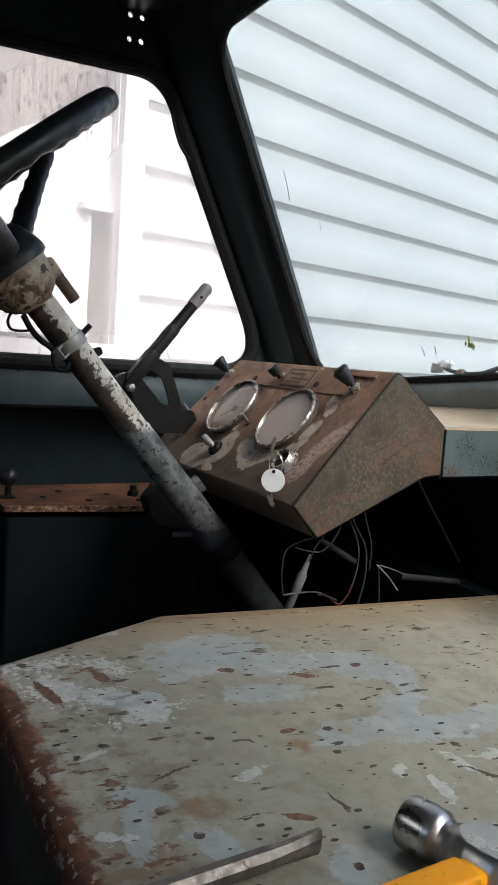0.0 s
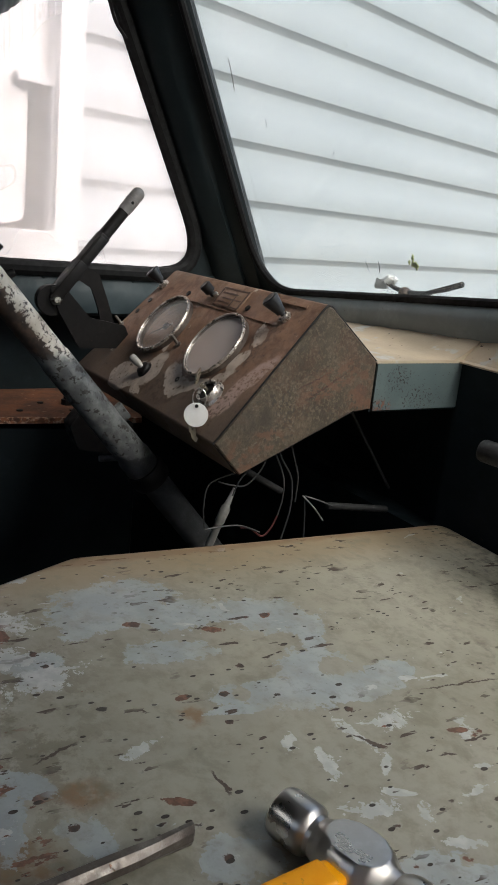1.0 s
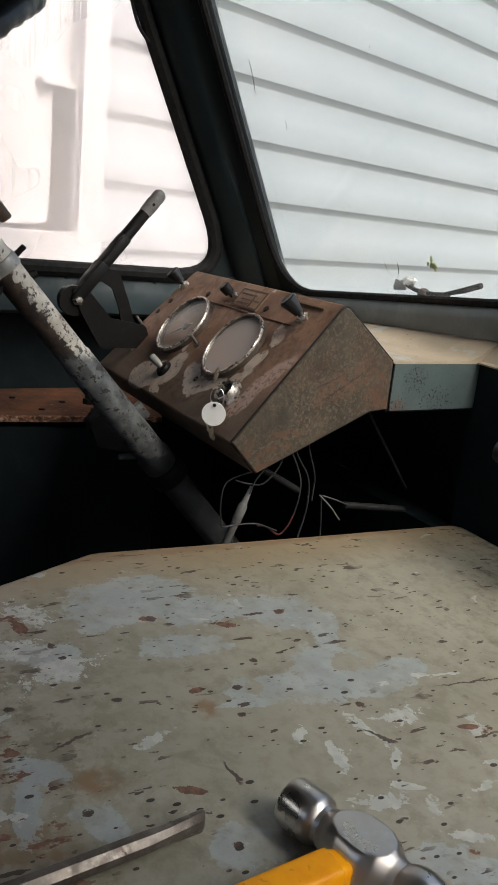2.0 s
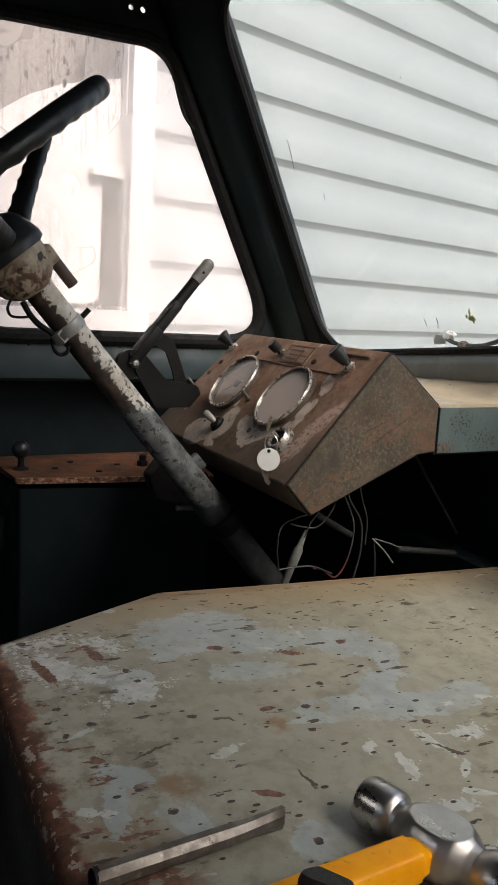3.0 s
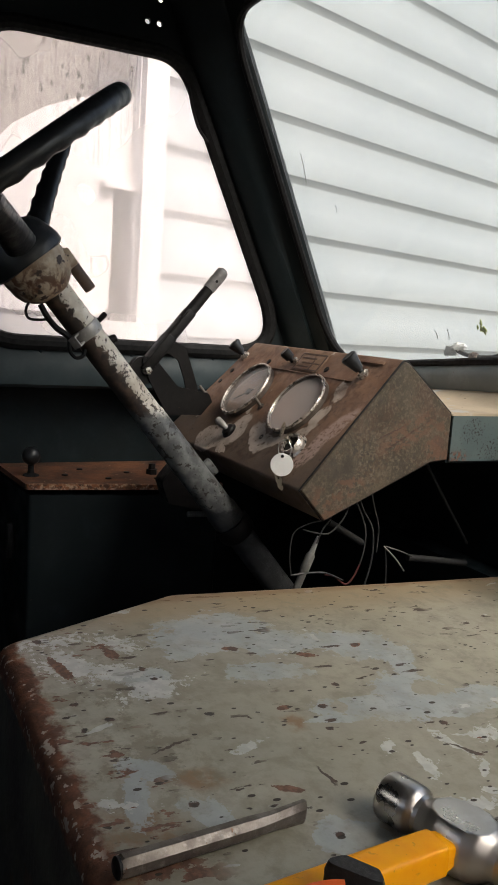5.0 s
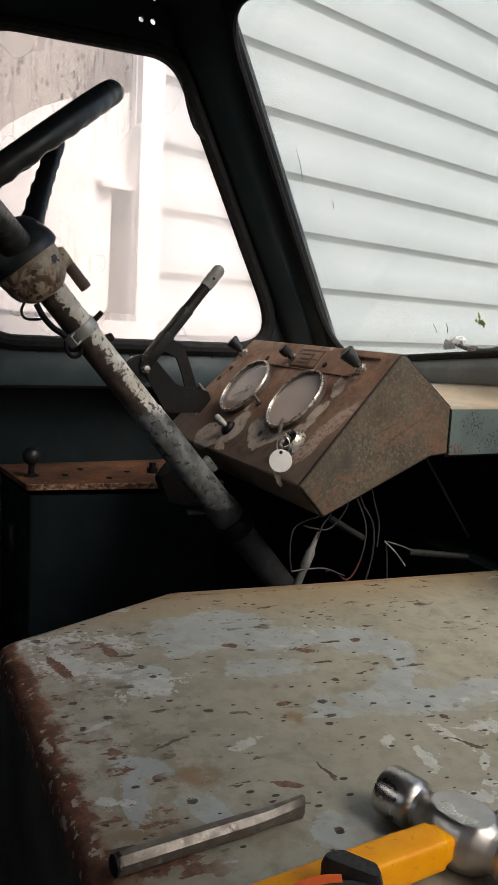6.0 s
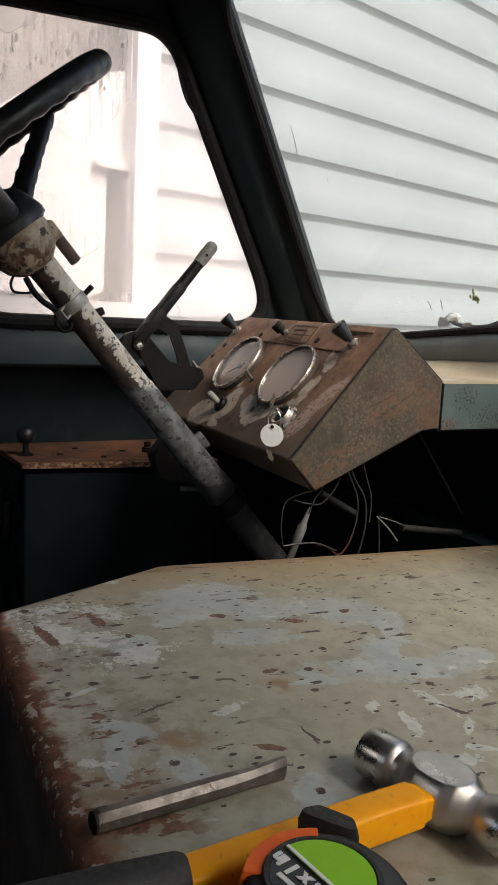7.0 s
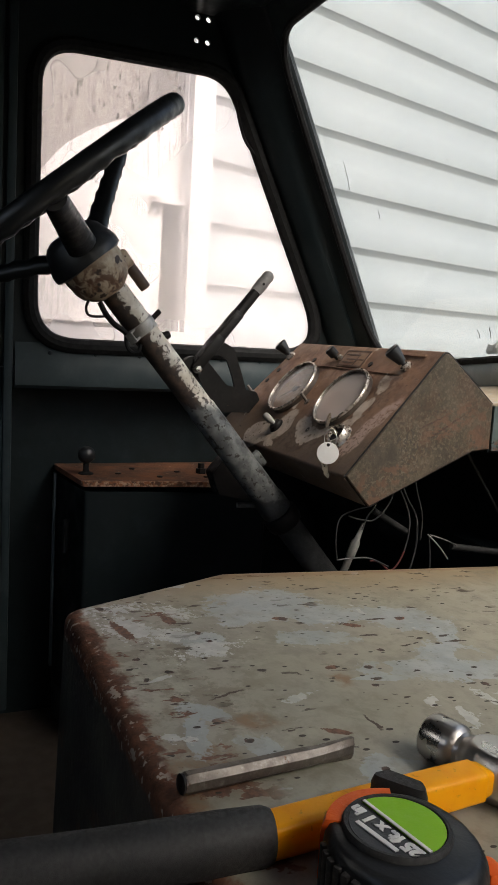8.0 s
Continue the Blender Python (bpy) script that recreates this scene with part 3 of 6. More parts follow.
def pane_material(name, tint, film, film_color, drops=0.0):
    """A thin pane: clear, with Fresnel gloss and an uneven film of dirt; on the dials the film also stands in for
    reflections.
    """
    s = Shade(name)
    n = s.t.nodes
    clear, gloss, dust, thru = (n.new("ShaderNodeBsdf" + k) for k in ("Transparent", "Glossy", "Diffuse", "Translucent"))
    clear.inputs["Color"].default_value = (*tint, 1)
    gloss.inputs["Roughness"].default_value = 0.02
    dust.inputs["Color"].default_value = thru.inputs["Color"].default_value = (*film_color, 1)
    edge_on = n.new("ShaderNodeLayerWeight").outputs["Facing"]
    shine = s.math("ADD", s.math("MULTIPLY", s.math("POWER", edge_on, 5.0), 0.9), 0.02)
    both = n.new("ShaderNodeMixShader")
    s.link(dust.outputs[0], both.inputs[1]).link(thru.outputs[0], both.inputs[2])
    both.inputs[0].default_value = 0.7
    m1, m2 = n.new("ShaderNodeMixShader"), n.new("ShaderNodeMixShader")
    s.link(shine, m1.inputs[0]).link(clear.outputs[0], m1.inputs[1]).link(gloss.outputs[0], m1.inputs[2])
    amount = s.rise(s.noise(3, 3, 0.5), 0.3, 0.75, film * 0.75, film * 1.25)
    if drops:
        spots = s.math("MULTIPLY", s.rise(s.noise(150, 3, 0.5, s.stretch(1, 1, 0.5)), 0.64, 0.7), s.rise(s.noise(6, 3), 0.45, 0.6))
        runs = s.rise(s.noise(120, 5, 0.6, s.stretch(1, 1, 0.06)), 0.52, 0.64, 0, 0.35)
        amount = s.math("ADD", amount, s.math("MULTIPLY", s.math("ADD", spots, runs), drops))
    last = m2
    if drops:
        bead, m3 = n.new("ShaderNodeBsdfDiffuse"), n.new("ShaderNodeMixShader")
        bead.inputs["Color"].default_value = (0.1, 0.095, 0.085, 1)
        high = s.rise(s.axis(2), 2.2, 2.32)
        low = s.math("MULTIPLY", s.rise(s.axis(2), 2.08, 2.0), s.rise(s.axis(1), 0.67, 0.69))
        beads = s.math("MAXIMUM", s.spots(72, 0.1, 0.42, s.stretch(1, 1, 0.5, 0, s.wobble(70, 0.01))), s.rise(s.noise(95, 5, 0.6, s.stretch(1, 1, 0.12)), 0.6, 0.66, 0, 0.5))
        beads = s.math("MULTIPLY", beads, s.math("MULTIPLY", s.math("MAXIMUM", high, low), 0.85))
        s.link(beads, m3.inputs[0]).link(m2.outputs[0], m3.inputs[1]).link(bead.outputs[0], m3.inputs[2])
        last = m3
    s.link(amount, m2.inputs[0]).link(m1.outputs[0], m2.inputs[1]).link(both.outputs[0], m2.inputs[2])
    s.link(last.outputs[0], n["Material Output"].inputs["Surface"])
    return s.mat


def dial_material(pale=True):
    s = Shade("pale_dial" if pale else "dark_dial")
    a, b = ((0.3, 0.315, 0.3), (0.42, 0.43, 0.41)) if pale else ((0.36, 0.35, 0.335), (0.5, 0.49, 0.47))
    return s.done(s.mix(s.rise(s.noise(30, 5), 0.35, 0.7), a, b), 0.4)


YELLOW, TEAL, SWITCH_CREAM = yellow_material(), teal_material(), switch_material()
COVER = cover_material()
PANEL, CHEEK = panel_material("rusty_panel_face"), panel_material("rusty_panel_cheek", True)
SHELF, COLUMN, RUST_TOP, SIDING = shelf_material(), column_material(), rust_top_material(), siding_material()
SCREEN_GLASS = pane_material("windscreen_glass", (0.695, 0.72, 0.72), 0.03, (0.6, 0.6, 0.58))
SIDE_GLASS = pane_material("side_window_glass", (0.93, 0.9, 0.905), 0.26, (0.93, 0.89, 0.895))
# dial glass films are whitened to imitate the daylight reflected in them
DIAL_GLASS_CLEAR = pane_material("clearer_dial_glass", (0.92, 0.93, 0.92), 0.13, (0.85, 0.86, 0.85))
DIAL_GLASS = pane_material("dial_glass", (0.92, 0.92, 0.92), 0.55, (0.9, 0.88, 0.85))
HOUSE_GLASS = pane_material("wet_house_glass", (0.97, 0.97, 0.97), 0.04, (0.7, 0.68, 0.65), 0.5)
for soft_black in (RUBBER, PILLAR, CAB_BLUE, CAB_DARK, BLACK_METAL, YELLOW, ORANGE, GREEN):
    soft_black.node_tree.nodes["Principled BSDF"].inputs["Specular IOR Level"].default_value = 0.2
DIAL, DIAL_DARK = dial_material(), dial_material(False)


# ---- building helpers ----
from mathutils.geometry import tessellate_polygon


def thing(name, base, label, category, group="", kind=""):
    """An empty at the base of a thing, which carries its parts."""
    ob = new(name)
    ob.empty_display_size = 0.02
    ob.matrix_basis = Matrix.Translation(base)
    return tagged(ob, label, category, group, kind)


def part(name, bm, material, parent=None, label="", smooth=35):
    """One mesh object from a bmesh in world coordinates, under a thing or a part."""
    bmesh.ops.remove_doubles(bm, verts=bm.verts, dist=1e-6)
    bmesh.ops.recalc_face_normals(bm, faces=bm.faces)
    me = bpy.data.meshes.new(name)
    bm.to_mesh(me)
    bm.free()
    if smooth:
        me.polygons.foreach_set("use_smooth", [True] * len(me.polygons))
        me.set_sharp_from_angle(angle=radians(smooth))
    me.materials.append(material)
    ob = new(name, me)
    if parent:
        ob.parent = parent
        if parent.type == "EMPTY":
            ob.matrix_parent_inverse = parent.matrix_basis.inverted()
    return tagged(ob, label) if label else ob


def setting(name, bm, material, label, category, smooth=35):
    return tagged(part(name, bm, material, None, "", smooth), label, category, "", "structure")


def box(bm, x0, x1, y0, y1, z0, z1, bevel=0.0, m=None, seg=2):
    """A box; m turns and moves it."""
    made = bmesh.ops.create_cube(bm, size=1.0)["verts"]
    for v in made:
        v.co = Vector(((x0 + x1) / 2 + v.co.x * (x1 - x0), (y0 + y1) / 2 + v.co.y * (y1 - y0), (z0 + z1) / 2 + v.co.z * (z1 - z0)))
    if bevel:
        edges = list({e for v in made for e in v.link_edges})
        made = [v for v in bmesh.ops.bevel(bm, geom=edges, offset=bevel, segments=seg, affect="EDGES", profile=0.5)["verts"]]
        made = list({v for v in made})
    if m is not None:
        bmesh.ops.transform(bm, matrix=m, verts=made)
    return bm


def frame_of(axis):
    """Two directions square to an axis."""
    a = Vector(axis).normalized()
    u = a.cross(Vector((0, 0, 1)) if abs(a.z) < 0.9 else Vector((1, 0, 0))).normalized()
    return a, u, a.cross(u)


def lathe(bm, origin, axis, profile, seg=24, oval=1.0, up=None, capped=True):
    """A turned body: profile rows of (height along the axis, radius)."""
    a, u, v = frame_of(axis)
    if up is not None:
        u = (Vector(up) - a * a.dot(Vector(up))).normalized()
        v = a.cross(u)
    o, rings = Vector(origin), []
    for h, r in profile:
        if r < 1e-6:
            rings.append([bm.verts.new(o + a * h)])
        else:
            rings.append([bm.verts.new(o + a * h + (u * math.cos(k) + v * math.sin(k) * oval) * r) for k in np.linspace(0, 2 * math.pi, seg, endpoint=False)])
    for p, q in zip(rings, rings[1:]):
        for k in range(seg):
            j = (k + 1) % seg
            if len(p) == 1 and len(q) == 1:
                continue
            if len(p) == 1:
                bm.faces.new((p[0], q[j], q[k]))
            elif len(q) == 1:
                bm.faces.new((p[k], p[j], q[0]))
            else:
                bm.faces.new((p[k], p[j], q[j], q[k]))
    for ring in (rings[0], rings[-1]):
        if len(ring) > 2 and capped:
            bm.faces.new(ring)
    return bm


def rod(bm, p0, p1, r0, r1=None, seg=16, edge=0.0):
    """A round bar with slightly eased ends."""
    p0, p1, r1 = Vector(p0), Vector(p1), r0 if r1 is None else r1
    d = (p1 - p0).length
    e = edge or min(r0, r1) * 0.15
    return lathe(bm, p0, p1 - p0, [(0, 0), (0, r0 - e), (e, r0), (d - e, r1), (d, r1 - e), (d, 0)], seg)


def spline(points, n=8):
    """A smooth line through points (Catmull-Rom)."""
    p = [Vector(q) for q in points]
    p = [p[0] * 2 - p[1], *p, p[-1] * 2 - p[-2]]
    out = []
    for a, b, c, d in zip(p, p[1:], p[2:], p[3:]):
        for k in range(n):
            t = k / n
            out.append(0.5 * (2 * b + (c - a) * t + (2 * a - 5 * b + 4 * c - d) * t * t + (3 * b - a - 3 * c + d) * t**3))
    return [*out, p[-2]]


def tube(bm, points, r, seg=8, closed=False):
    """A pipe along a line."""
    pts = [Vector(p) for p in points]
    n, rings, u = len(pts), [], None
    for k, p in enumerate(pts):
        a = pts[(k + 1) % n] - pts[k - 1] if closed else pts[min(k + 1, n - 1)] - pts[max(k - 1, 0)]
        a.normalize()
        u = frame_of(a)[1] if u is None else (u - a * a.dot(u)).normalized()
        v = a.cross(u)
        rr = r[k] if isinstance(r, (list, tuple)) else r
        rings.append([bm.verts.new(p + (u * math.cos(w) + v * math.sin(w)) * rr) for w in np.linspace(0, 2 * math.pi, seg, endpoint=False)])
    for p, q in zip(rings, rings[1:] + rings[:1] if closed else rings[1:]):
        for k in range(seg):
            bm.faces.new((p[k], p[(k + 1) % seg], q[(k + 1) % seg], q[k]))
    if not closed:
        bm.faces.new(rings[0])
        bm.faces.new(rings[-1])
    return bm


def eased(points, radii, n=6):
    """A closed outline with rounded corners."""
    out, m = [], len(points)
    for k, (p, r) in enumerate(zip(points, radii)):
        p, a, b = Vector(p), Vector(points[k - 1]), Vector(points[(k + 1) % m])
        if r <= 0:
            out.append(p)
            continue
        da, db = (a - p).normalized(), (b - p).normalized()
        cut = r / math.tan(da.angle(db) / 2)
        s, e = p + da * cut, p + db * cut
        for j in range(n + 1):
            t = j / n
            q = s * (1 - t) ** 2 + p * 2 * t * (1 - t) * 1.0 + e * t * t
            out.append(q)
    return out


def plate(bm, outer, holes, place, depth):
    """A sheet with holes. place(u, v) gives the front; depth is the way to its back."""
    loops = [outer, *holes]
    depth = Vector(depth)
    rims = [[bm.verts.new(place(p[0], p[1])) for p in loop] for loop in loops]
    flat = [v for vs in rims for v in vs]
    tris = tessellate_polygon([[Vector((p[0], p[1], 0)) for p in loop] for loop in loops])
    faces = [bm.faces.new([flat[k] for k in tri]) for tri in tris]
    twin = {}
    for vs in rims:
        for v in vs:
            twin[v] = bm.verts.new(v.co + depth)
    for f in faces:
        bm.faces.new([twin[v] for v in reversed(f.verts)])
    for vs in rims:
        for k in range(len(vs)):
            bm.faces.new((vs[k - 1], vs[k], twin[vs[k]], twin[vs[k - 1]]))
    return bm


def prism(bm, outline, place, depth):
    return plate(bm, outline, [], place, depth)


def B():
    return bmesh.new()


def ring_at(y, z, r, n=8):
    return [(y + r * math.cos(k), z + r * math.sin(k)) for k in np.linspace(0, 2 * math.pi, n, endpoint=False)]


# ---- the cab shell ----
SLOPE = 0.487  # how far the screen leans back for each metre of height
LEFT, RIGHT, REAR, FLOOR, ROOF = -1.50, 0.76, -0.62, 0.95, 2.43
WINX = -1.42


def screen_y(z):
    return 0.93 - SLOPE * (z - 1.72)


def crown(x):
    """The scuttle rises from the corners to the middle."""
    return 0.0885 * ((x if x < -0.37 else -0.74 - x) + 1.05)


setting("floor", box(B(), LEFT - 0.03, RIGHT + 0.03, REAR - 0.03, 0.95, FLOOR - 0.02, FLOOR, 0.002), FLOOR_BROWN, "dirty brown cab floor", "floor")
setting("ceiling", box(B(), LEFT - 0.02, RIGHT + 0.02, REAR - 0.02, 0.62, ROOF, ROOF + 0.02, 0.004), PILLAR, "dark painted cab roof lining", "ceiling")

# driver's side: lower skin, ledge under the window, window wall with four daylight holes above
lower = prism(B(), [(REAR, FLOOR - 0.01), (0.93, FLOOR - 0.01), (0.93, 1.64), (0.21, 1.64), (0.21, 1.72), (REAR, 1.72)], lambda u, v: (LEFT, u, v), (-0.02, 0, 0))
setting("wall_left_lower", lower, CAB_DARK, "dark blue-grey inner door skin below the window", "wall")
ledge = prism(B(), [(-1.499, 1.62), (-1.412, 1.62), (-1.404, 1.626), (-1.404, 1.66), (-1.409, 1.668), (-1.417, 1.704), (-1.45, 1.704), (-1.499, 1.66)], lambda u, v: (u, 0.212, v), (0, 0.67, 0))
setting("wall_left_ledge", ledge, CAB_BLUE, "blue-grey steel ledge under the driver's window", "wall")
side_open = eased([(0.247, 1.711), (0.853, 1.711), (0.602, 2.228), (0.247, 2.223)], [0.085, 0.08, 0.085, 0.075], 10)
holes = [ring_at(y, z, 0.0052, 12) for y in (0.534, 0.5565) for z in (2.286, 2.327)]
upper_out = [(REAR, 1.66), (0.91, 1.66), (0.875, 1.714), (0.79 + 0.04 + (1.833 - ROOF) * SLOPE, ROOF), (REAR, ROOF)]
setting("wall_left_upper", plate(B(), upper_out, [side_open, *holes], lambda u, v: (WINX, u, v), (-0.006, 0, 0)), PILLAR, "dark painted door frame with four bolt holes", "wall")
for y0, y1, out in ((0.192, 0.208, 0.012), (0.150, 0.186, 0.006)):
    post = box(B(), WINX - 0.002, WINX + out, y0, y1, 1.0, ROOF - 0.004, 0.003)
    box(post, LEFT - 0.002, LEFT + 0.02 + out, y0, y1, 1.0, 1.655, 0.003)
    setting("trim_door_edge", post, CAB_BLUE, "dark painted edge strip of the cab door", "trim")
window_1 = thing("window_1", (WINX, 0.53, 1.71), "rounded driver's side window in a black rubber seal", "window", kind="structure")
seal = B()
tube(seal, [(WINX + 0.004, 0.55 + (p[0] - 0.55) * 1.034, 1.97 + (p[1] - 1.97) * 1.040) for p in side_open], 0.0145, 10, True)
part("window_seal", seal, RUBBER, window_1, "black rubber seal")
glass_out = [(0.53 + (p[0] - 0.53) * 0.999, 1.97 + (p[1] - 1.97) * 0.999) for p in side_open]
pane = part("pane", prism(B(), glass_out, lambda u, v: (WINX - 0.001, u, v), (-0.004, 0, 0)), SIDE_GLASS, window_1, "hazy dirty glass")
pane.visible_shadow = False

# the screen, leaning back
x_l, x_r = -1.322, 0.58


def on_screen(u, v):
    return (u, screen_y(v), v)


low_edge = [(x, 1.714 + crown(x)) for x in np.linspace(x_l - 0.026, x_r, 15)]
screen_open = eased([low_edge[0], *low_edge[1:-1], low_edge[-1], (x_r, 2.29), (x_l, 2.29)], [0.105, *[0] * 13, 0.06, 0.08, 0.085], 12)
frame_low = [(x, 1.7085 + crown(x)) for x in np.linspace(-1.44, 0.70, 15)]
out = [*frame_low, (0.70, ROOF), (-1.44, ROOF)]
setting("wall_front_screen_frame", plate(B(), out, [screen_open], on_screen, (0, 0.008, 0.004)), PILLAR, "dark painted windscreen surround", "wall")
window_2 = thing("window_2", (-0.37, 0.93, 1.72), "windscreen leaning back in a thin black seal", "window", kind="structure")
seal = B()
tube(seal, [Vector(on_screen(*p)) + Vector((0, 0.0, 0.0)) for p in screen_open], 0.007, 8, True)
part("window_seal", seal, RUBBER, window_2, "thin black rubber seal")
big = [(-0.37 + (p[0] + 0.37) * 1.008, 2.0 + (p[1] - 2.0) * 1.02) for p in screen_open]
pane = part("pane", prism(B(), big, lambda u, v: (u, screen_y(v) + 0.010, v + 0.005), (0, 0.005, 0.002)), SCREEN_GLASS, window_2, "faintly tinted dirty glass")
pane.visible_shadow = False

# pillar between the door window and the screen: a folded section on the slant
section = [(-1.4194, 0.010), (-1.413, 0.0105), (-1.405, 0.0115), (-1.396, 0.0135), (-1.387, 0.018), (-1.377, 0.025), (-1.367, 0.035), (-1.357, 0.045), (-1.346, 0.056), (-1.334, 0.067), (-1.322, 0.079), (-1.318, 0.09), (-1.33, 0.105), (-1.40, 0.11), (-1.4194, 0.06)]
pil = B()


def pillar_y(z):
    return 0.80 + (1.833 - z) * SLOPE



def pillar_x(x, z):
    """The screen edge of the pillar widens towards its head."""
    return x - 0.028 * max(0.0, min(1.0, (2.27 - z) / 0.55)) * (1 if x > -1.35 else 0.3)


rows = [[pil.verts.new((pillar_x(x, z), pillar_y(z) + d, z)) for x, d in section] for z in np.linspace(1.64, ROOF, 9)]
for p, q in zip(rows, rows[1:]):
    for k in range(len(section)):
        pil.faces.new((p[k], p[(k + 1) % len(section)], q[(k + 1) % len(section)], q[k]))
pil.faces.new(rows[0])
pil.faces.new(rows[-1])
setting("trim_pillar", pil, PILLAR, "dark rounded steel windscreen pillar, leaning back", "pillar", 60)
head = box(B(), -1.4395, 0.72, 0.50, 0.66, 2.335, ROOF - 0.003, 0.012)
setting("trim_header", head, PILLAR, "dark header rail above the windscreen", "trim")
rail = prism(B(), [(-1.424, 2.36), (-1.40, 2.385), (-1.36, ROOF - 0.004), (-1.424, ROOF - 0.004)], lambda u, v: (u, -0.58, v), (0, 1.1, 0))
setting("trim_cant_rail", rail, PILLAR, "dark cant rail above the driver's door", "trim")

# scuttle: band under the screen, sloping shelf, dark bulkhead
band = B()
xs = np.linspace(-1.43, 0.70, 30)
prof = [(0.930, 1.660), (0.926, 1.672), (0.924, 1.692), (0.926, 1.699), (0.930, 1.7055), (0.939, 1.7145), (0.96, 1.7165), (0.96, 1.660)]
rows = [[band.verts.new((x, y - SLOPE * crown(x) - 0.004, z + crown(x))) for y, z in prof] for x in xs]
for p, q in zip(rows, rows[1:]):
    for k in range(len(prof)):
        band.faces.new((p[k], p[(k + 1) % len(prof)], q[(k + 1) % len(prof)], q[k]))
band.faces.new(rows[0])
band.faces.new(rows[-1])
setting("wall_front_band", band, BAND_BLUE, "blue-grey painted band below the windscreen", "wall")
shelf = B()
for x0, x1, y0 in ((-1.43, -0.7415, 0.741), (-0.7415, 0.70, 0.880)):
    xs = np.linspace(x0, x1, 12)
    rows = [[shelf.verts.new((x, y, z)) for y, z in ((y0, 1.6625), (y0, 1.6645), (y0 + 0.004, 1.666), (max(0.868, y0 + 0.007), 1.6665), (max(0.885, y0 + 0.014), 1.668 + crown(x) * 0.2), (0.936 - SLOPE * crown(x), 1.672 + crown(x) + max(0.0, crown(x) - 0.0274)), (0.936 - SLOPE * crown(x), 1.6625))] for x in xs]
    for p, q in zip(rows, rows[1:]):
        for k in range(7):
            shelf.faces.new((p[k], q[k], q[(k + 1) % 7], p[(k + 1) % 7]))
    shelf.faces.new(rows[0])
    shelf.faces.new(rows[-1])
setting("wall_front_shelf", shelf, SHELF, "dusty tan scuttle shelf with rust specks", "shelf")
face = prism(B(), eased([(0.7436, 1.603), (0.8865, 1.603), (0.8865, 1.6625), (0.7436, 1.6625)], [0.001] * 4, 2), lambda u, v: (-0.742, u, v), (-0.003, 0, 0))
setting("wall_front_dash_end", face, TEAL, "chipped teal end face of the dash shelf", "dash panel")
under = box(B(), -1.43, -0.745, 0.74, 0.90, 1.60, 1.606, 0.001)
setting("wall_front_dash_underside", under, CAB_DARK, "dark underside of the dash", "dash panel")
front = prism(B(), [(-0.745, 1.42), (RIGHT, 1.42), (RIGHT, 1.661), (-0.745, 1.661)], lambda u, v: (u, 0.887, v), (0, 0.015, 0))
prism(front, [(LEFT, FLOOR), (RIGHT, FLOOR), (RIGHT, 1.45), (LEFT, 1.45)], lambda u, v: (u, 0.905, v), (0, 0.015, 0))
prism(front, [(LEFT, 1.45), (-0.736, 1.45), (-0.736, 1.66), (LEFT, 1.67)], lambda u, v: (u, 0.905, v), (0, 0.015, 0))
box(front, LEFT, RIGHT, 0.862, 0.93, 1.38, 1.43)
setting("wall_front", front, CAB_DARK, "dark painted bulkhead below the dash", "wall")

# the unseen sides of the cab, plain, with the passenger window sized for its light
right_open = eased([(0.28, 1.76), (0.70, 1.76), (0.56, 2.2), (0.28, 2.2)], [0.05] * 4, 4)
setting("wall_right", plate(B(), [(REAR, FLOOR), (0.93, FLOOR), (0.93, 1.66), (0.56, ROOF), (REAR, ROOF)], [right_open], lambda u, v: (RIGHT, u, v), (0.03, 0, 0)), CAB_DARK, "dark painted passenger side of the cab", "wall")
# unseen rear opening, added to let fill daylight into the cab
rear_open = eased([(-0.85, 1.85), (0.1, 1.85), (0.1, 2.15), (-0.85, 2.15)], [0.05] * 4, 4)
setting("wall_rear", plate(B(), [(LEFT, FLOOR), (RIGHT, FLOOR), (RIGHT, ROOF), (LEFT, ROOF)], [rear_open], lambda u, v: (u, REAR, v), (0, -0.03, 0)), CAB_DARK, "dark painted back wall of the cab", "wall")
for y in (0.275, 0.36, 0.445, 0.53, 0.615, 0.70):
    rivet = lathe(B(), (-1.4135, y, 1.687), (1, 0, 0.2), [(0, 0.0042), (0.0018, 0.0036), (0.003, 0)], 10)
    tagged(part("rivet", rivet, CAB_DARK), "small rivet head on the window ledge", "rivet", "rivets along the ledge")

# ---- engine cover ----
def cover_z(x, y):
    return 1.4609 - 0.019 * x - 0.0302 * y


def wear_map(me):
    """How near each place lies to the worn patches: undercoat, pale flakes, rust chips."""
    co = np.empty(len(me.vertices) * 3)
    me.vertices.foreach_get("co", co)
    x, y = co.reshape(-1, 3)[:, 0], co.reshape(-1, 3)[:, 1]

    def nearness(rows):
        out = np.full(len(x), 4.0)
        for px, py, rx, ry, turn in rows:
            c, n = math.cos(radians(turn)), math.sin(radians(turn))
            out = np.minimum(out, np.hypot(((x - px) * c + (y - py) * n) / rx, ((y - py) * c - (x - px) * n) / ry))
        return out

    blue = np.maximum(nearness(BLUE_WEAR), 2.0 - nearness(OLIVE_LEFT))
    pale = np.minimum(nearness(PALE_WEAR), nearness(PALE_CORNER) + 0.12)
    layer = me.attributes.new("wear", "FLOAT_COLOR", "POINT")
    layer.data.foreach_set("color", np.stack([blue, pale, nearness(RED_CHIPS), np.ones(len(x))], 1).ravel())


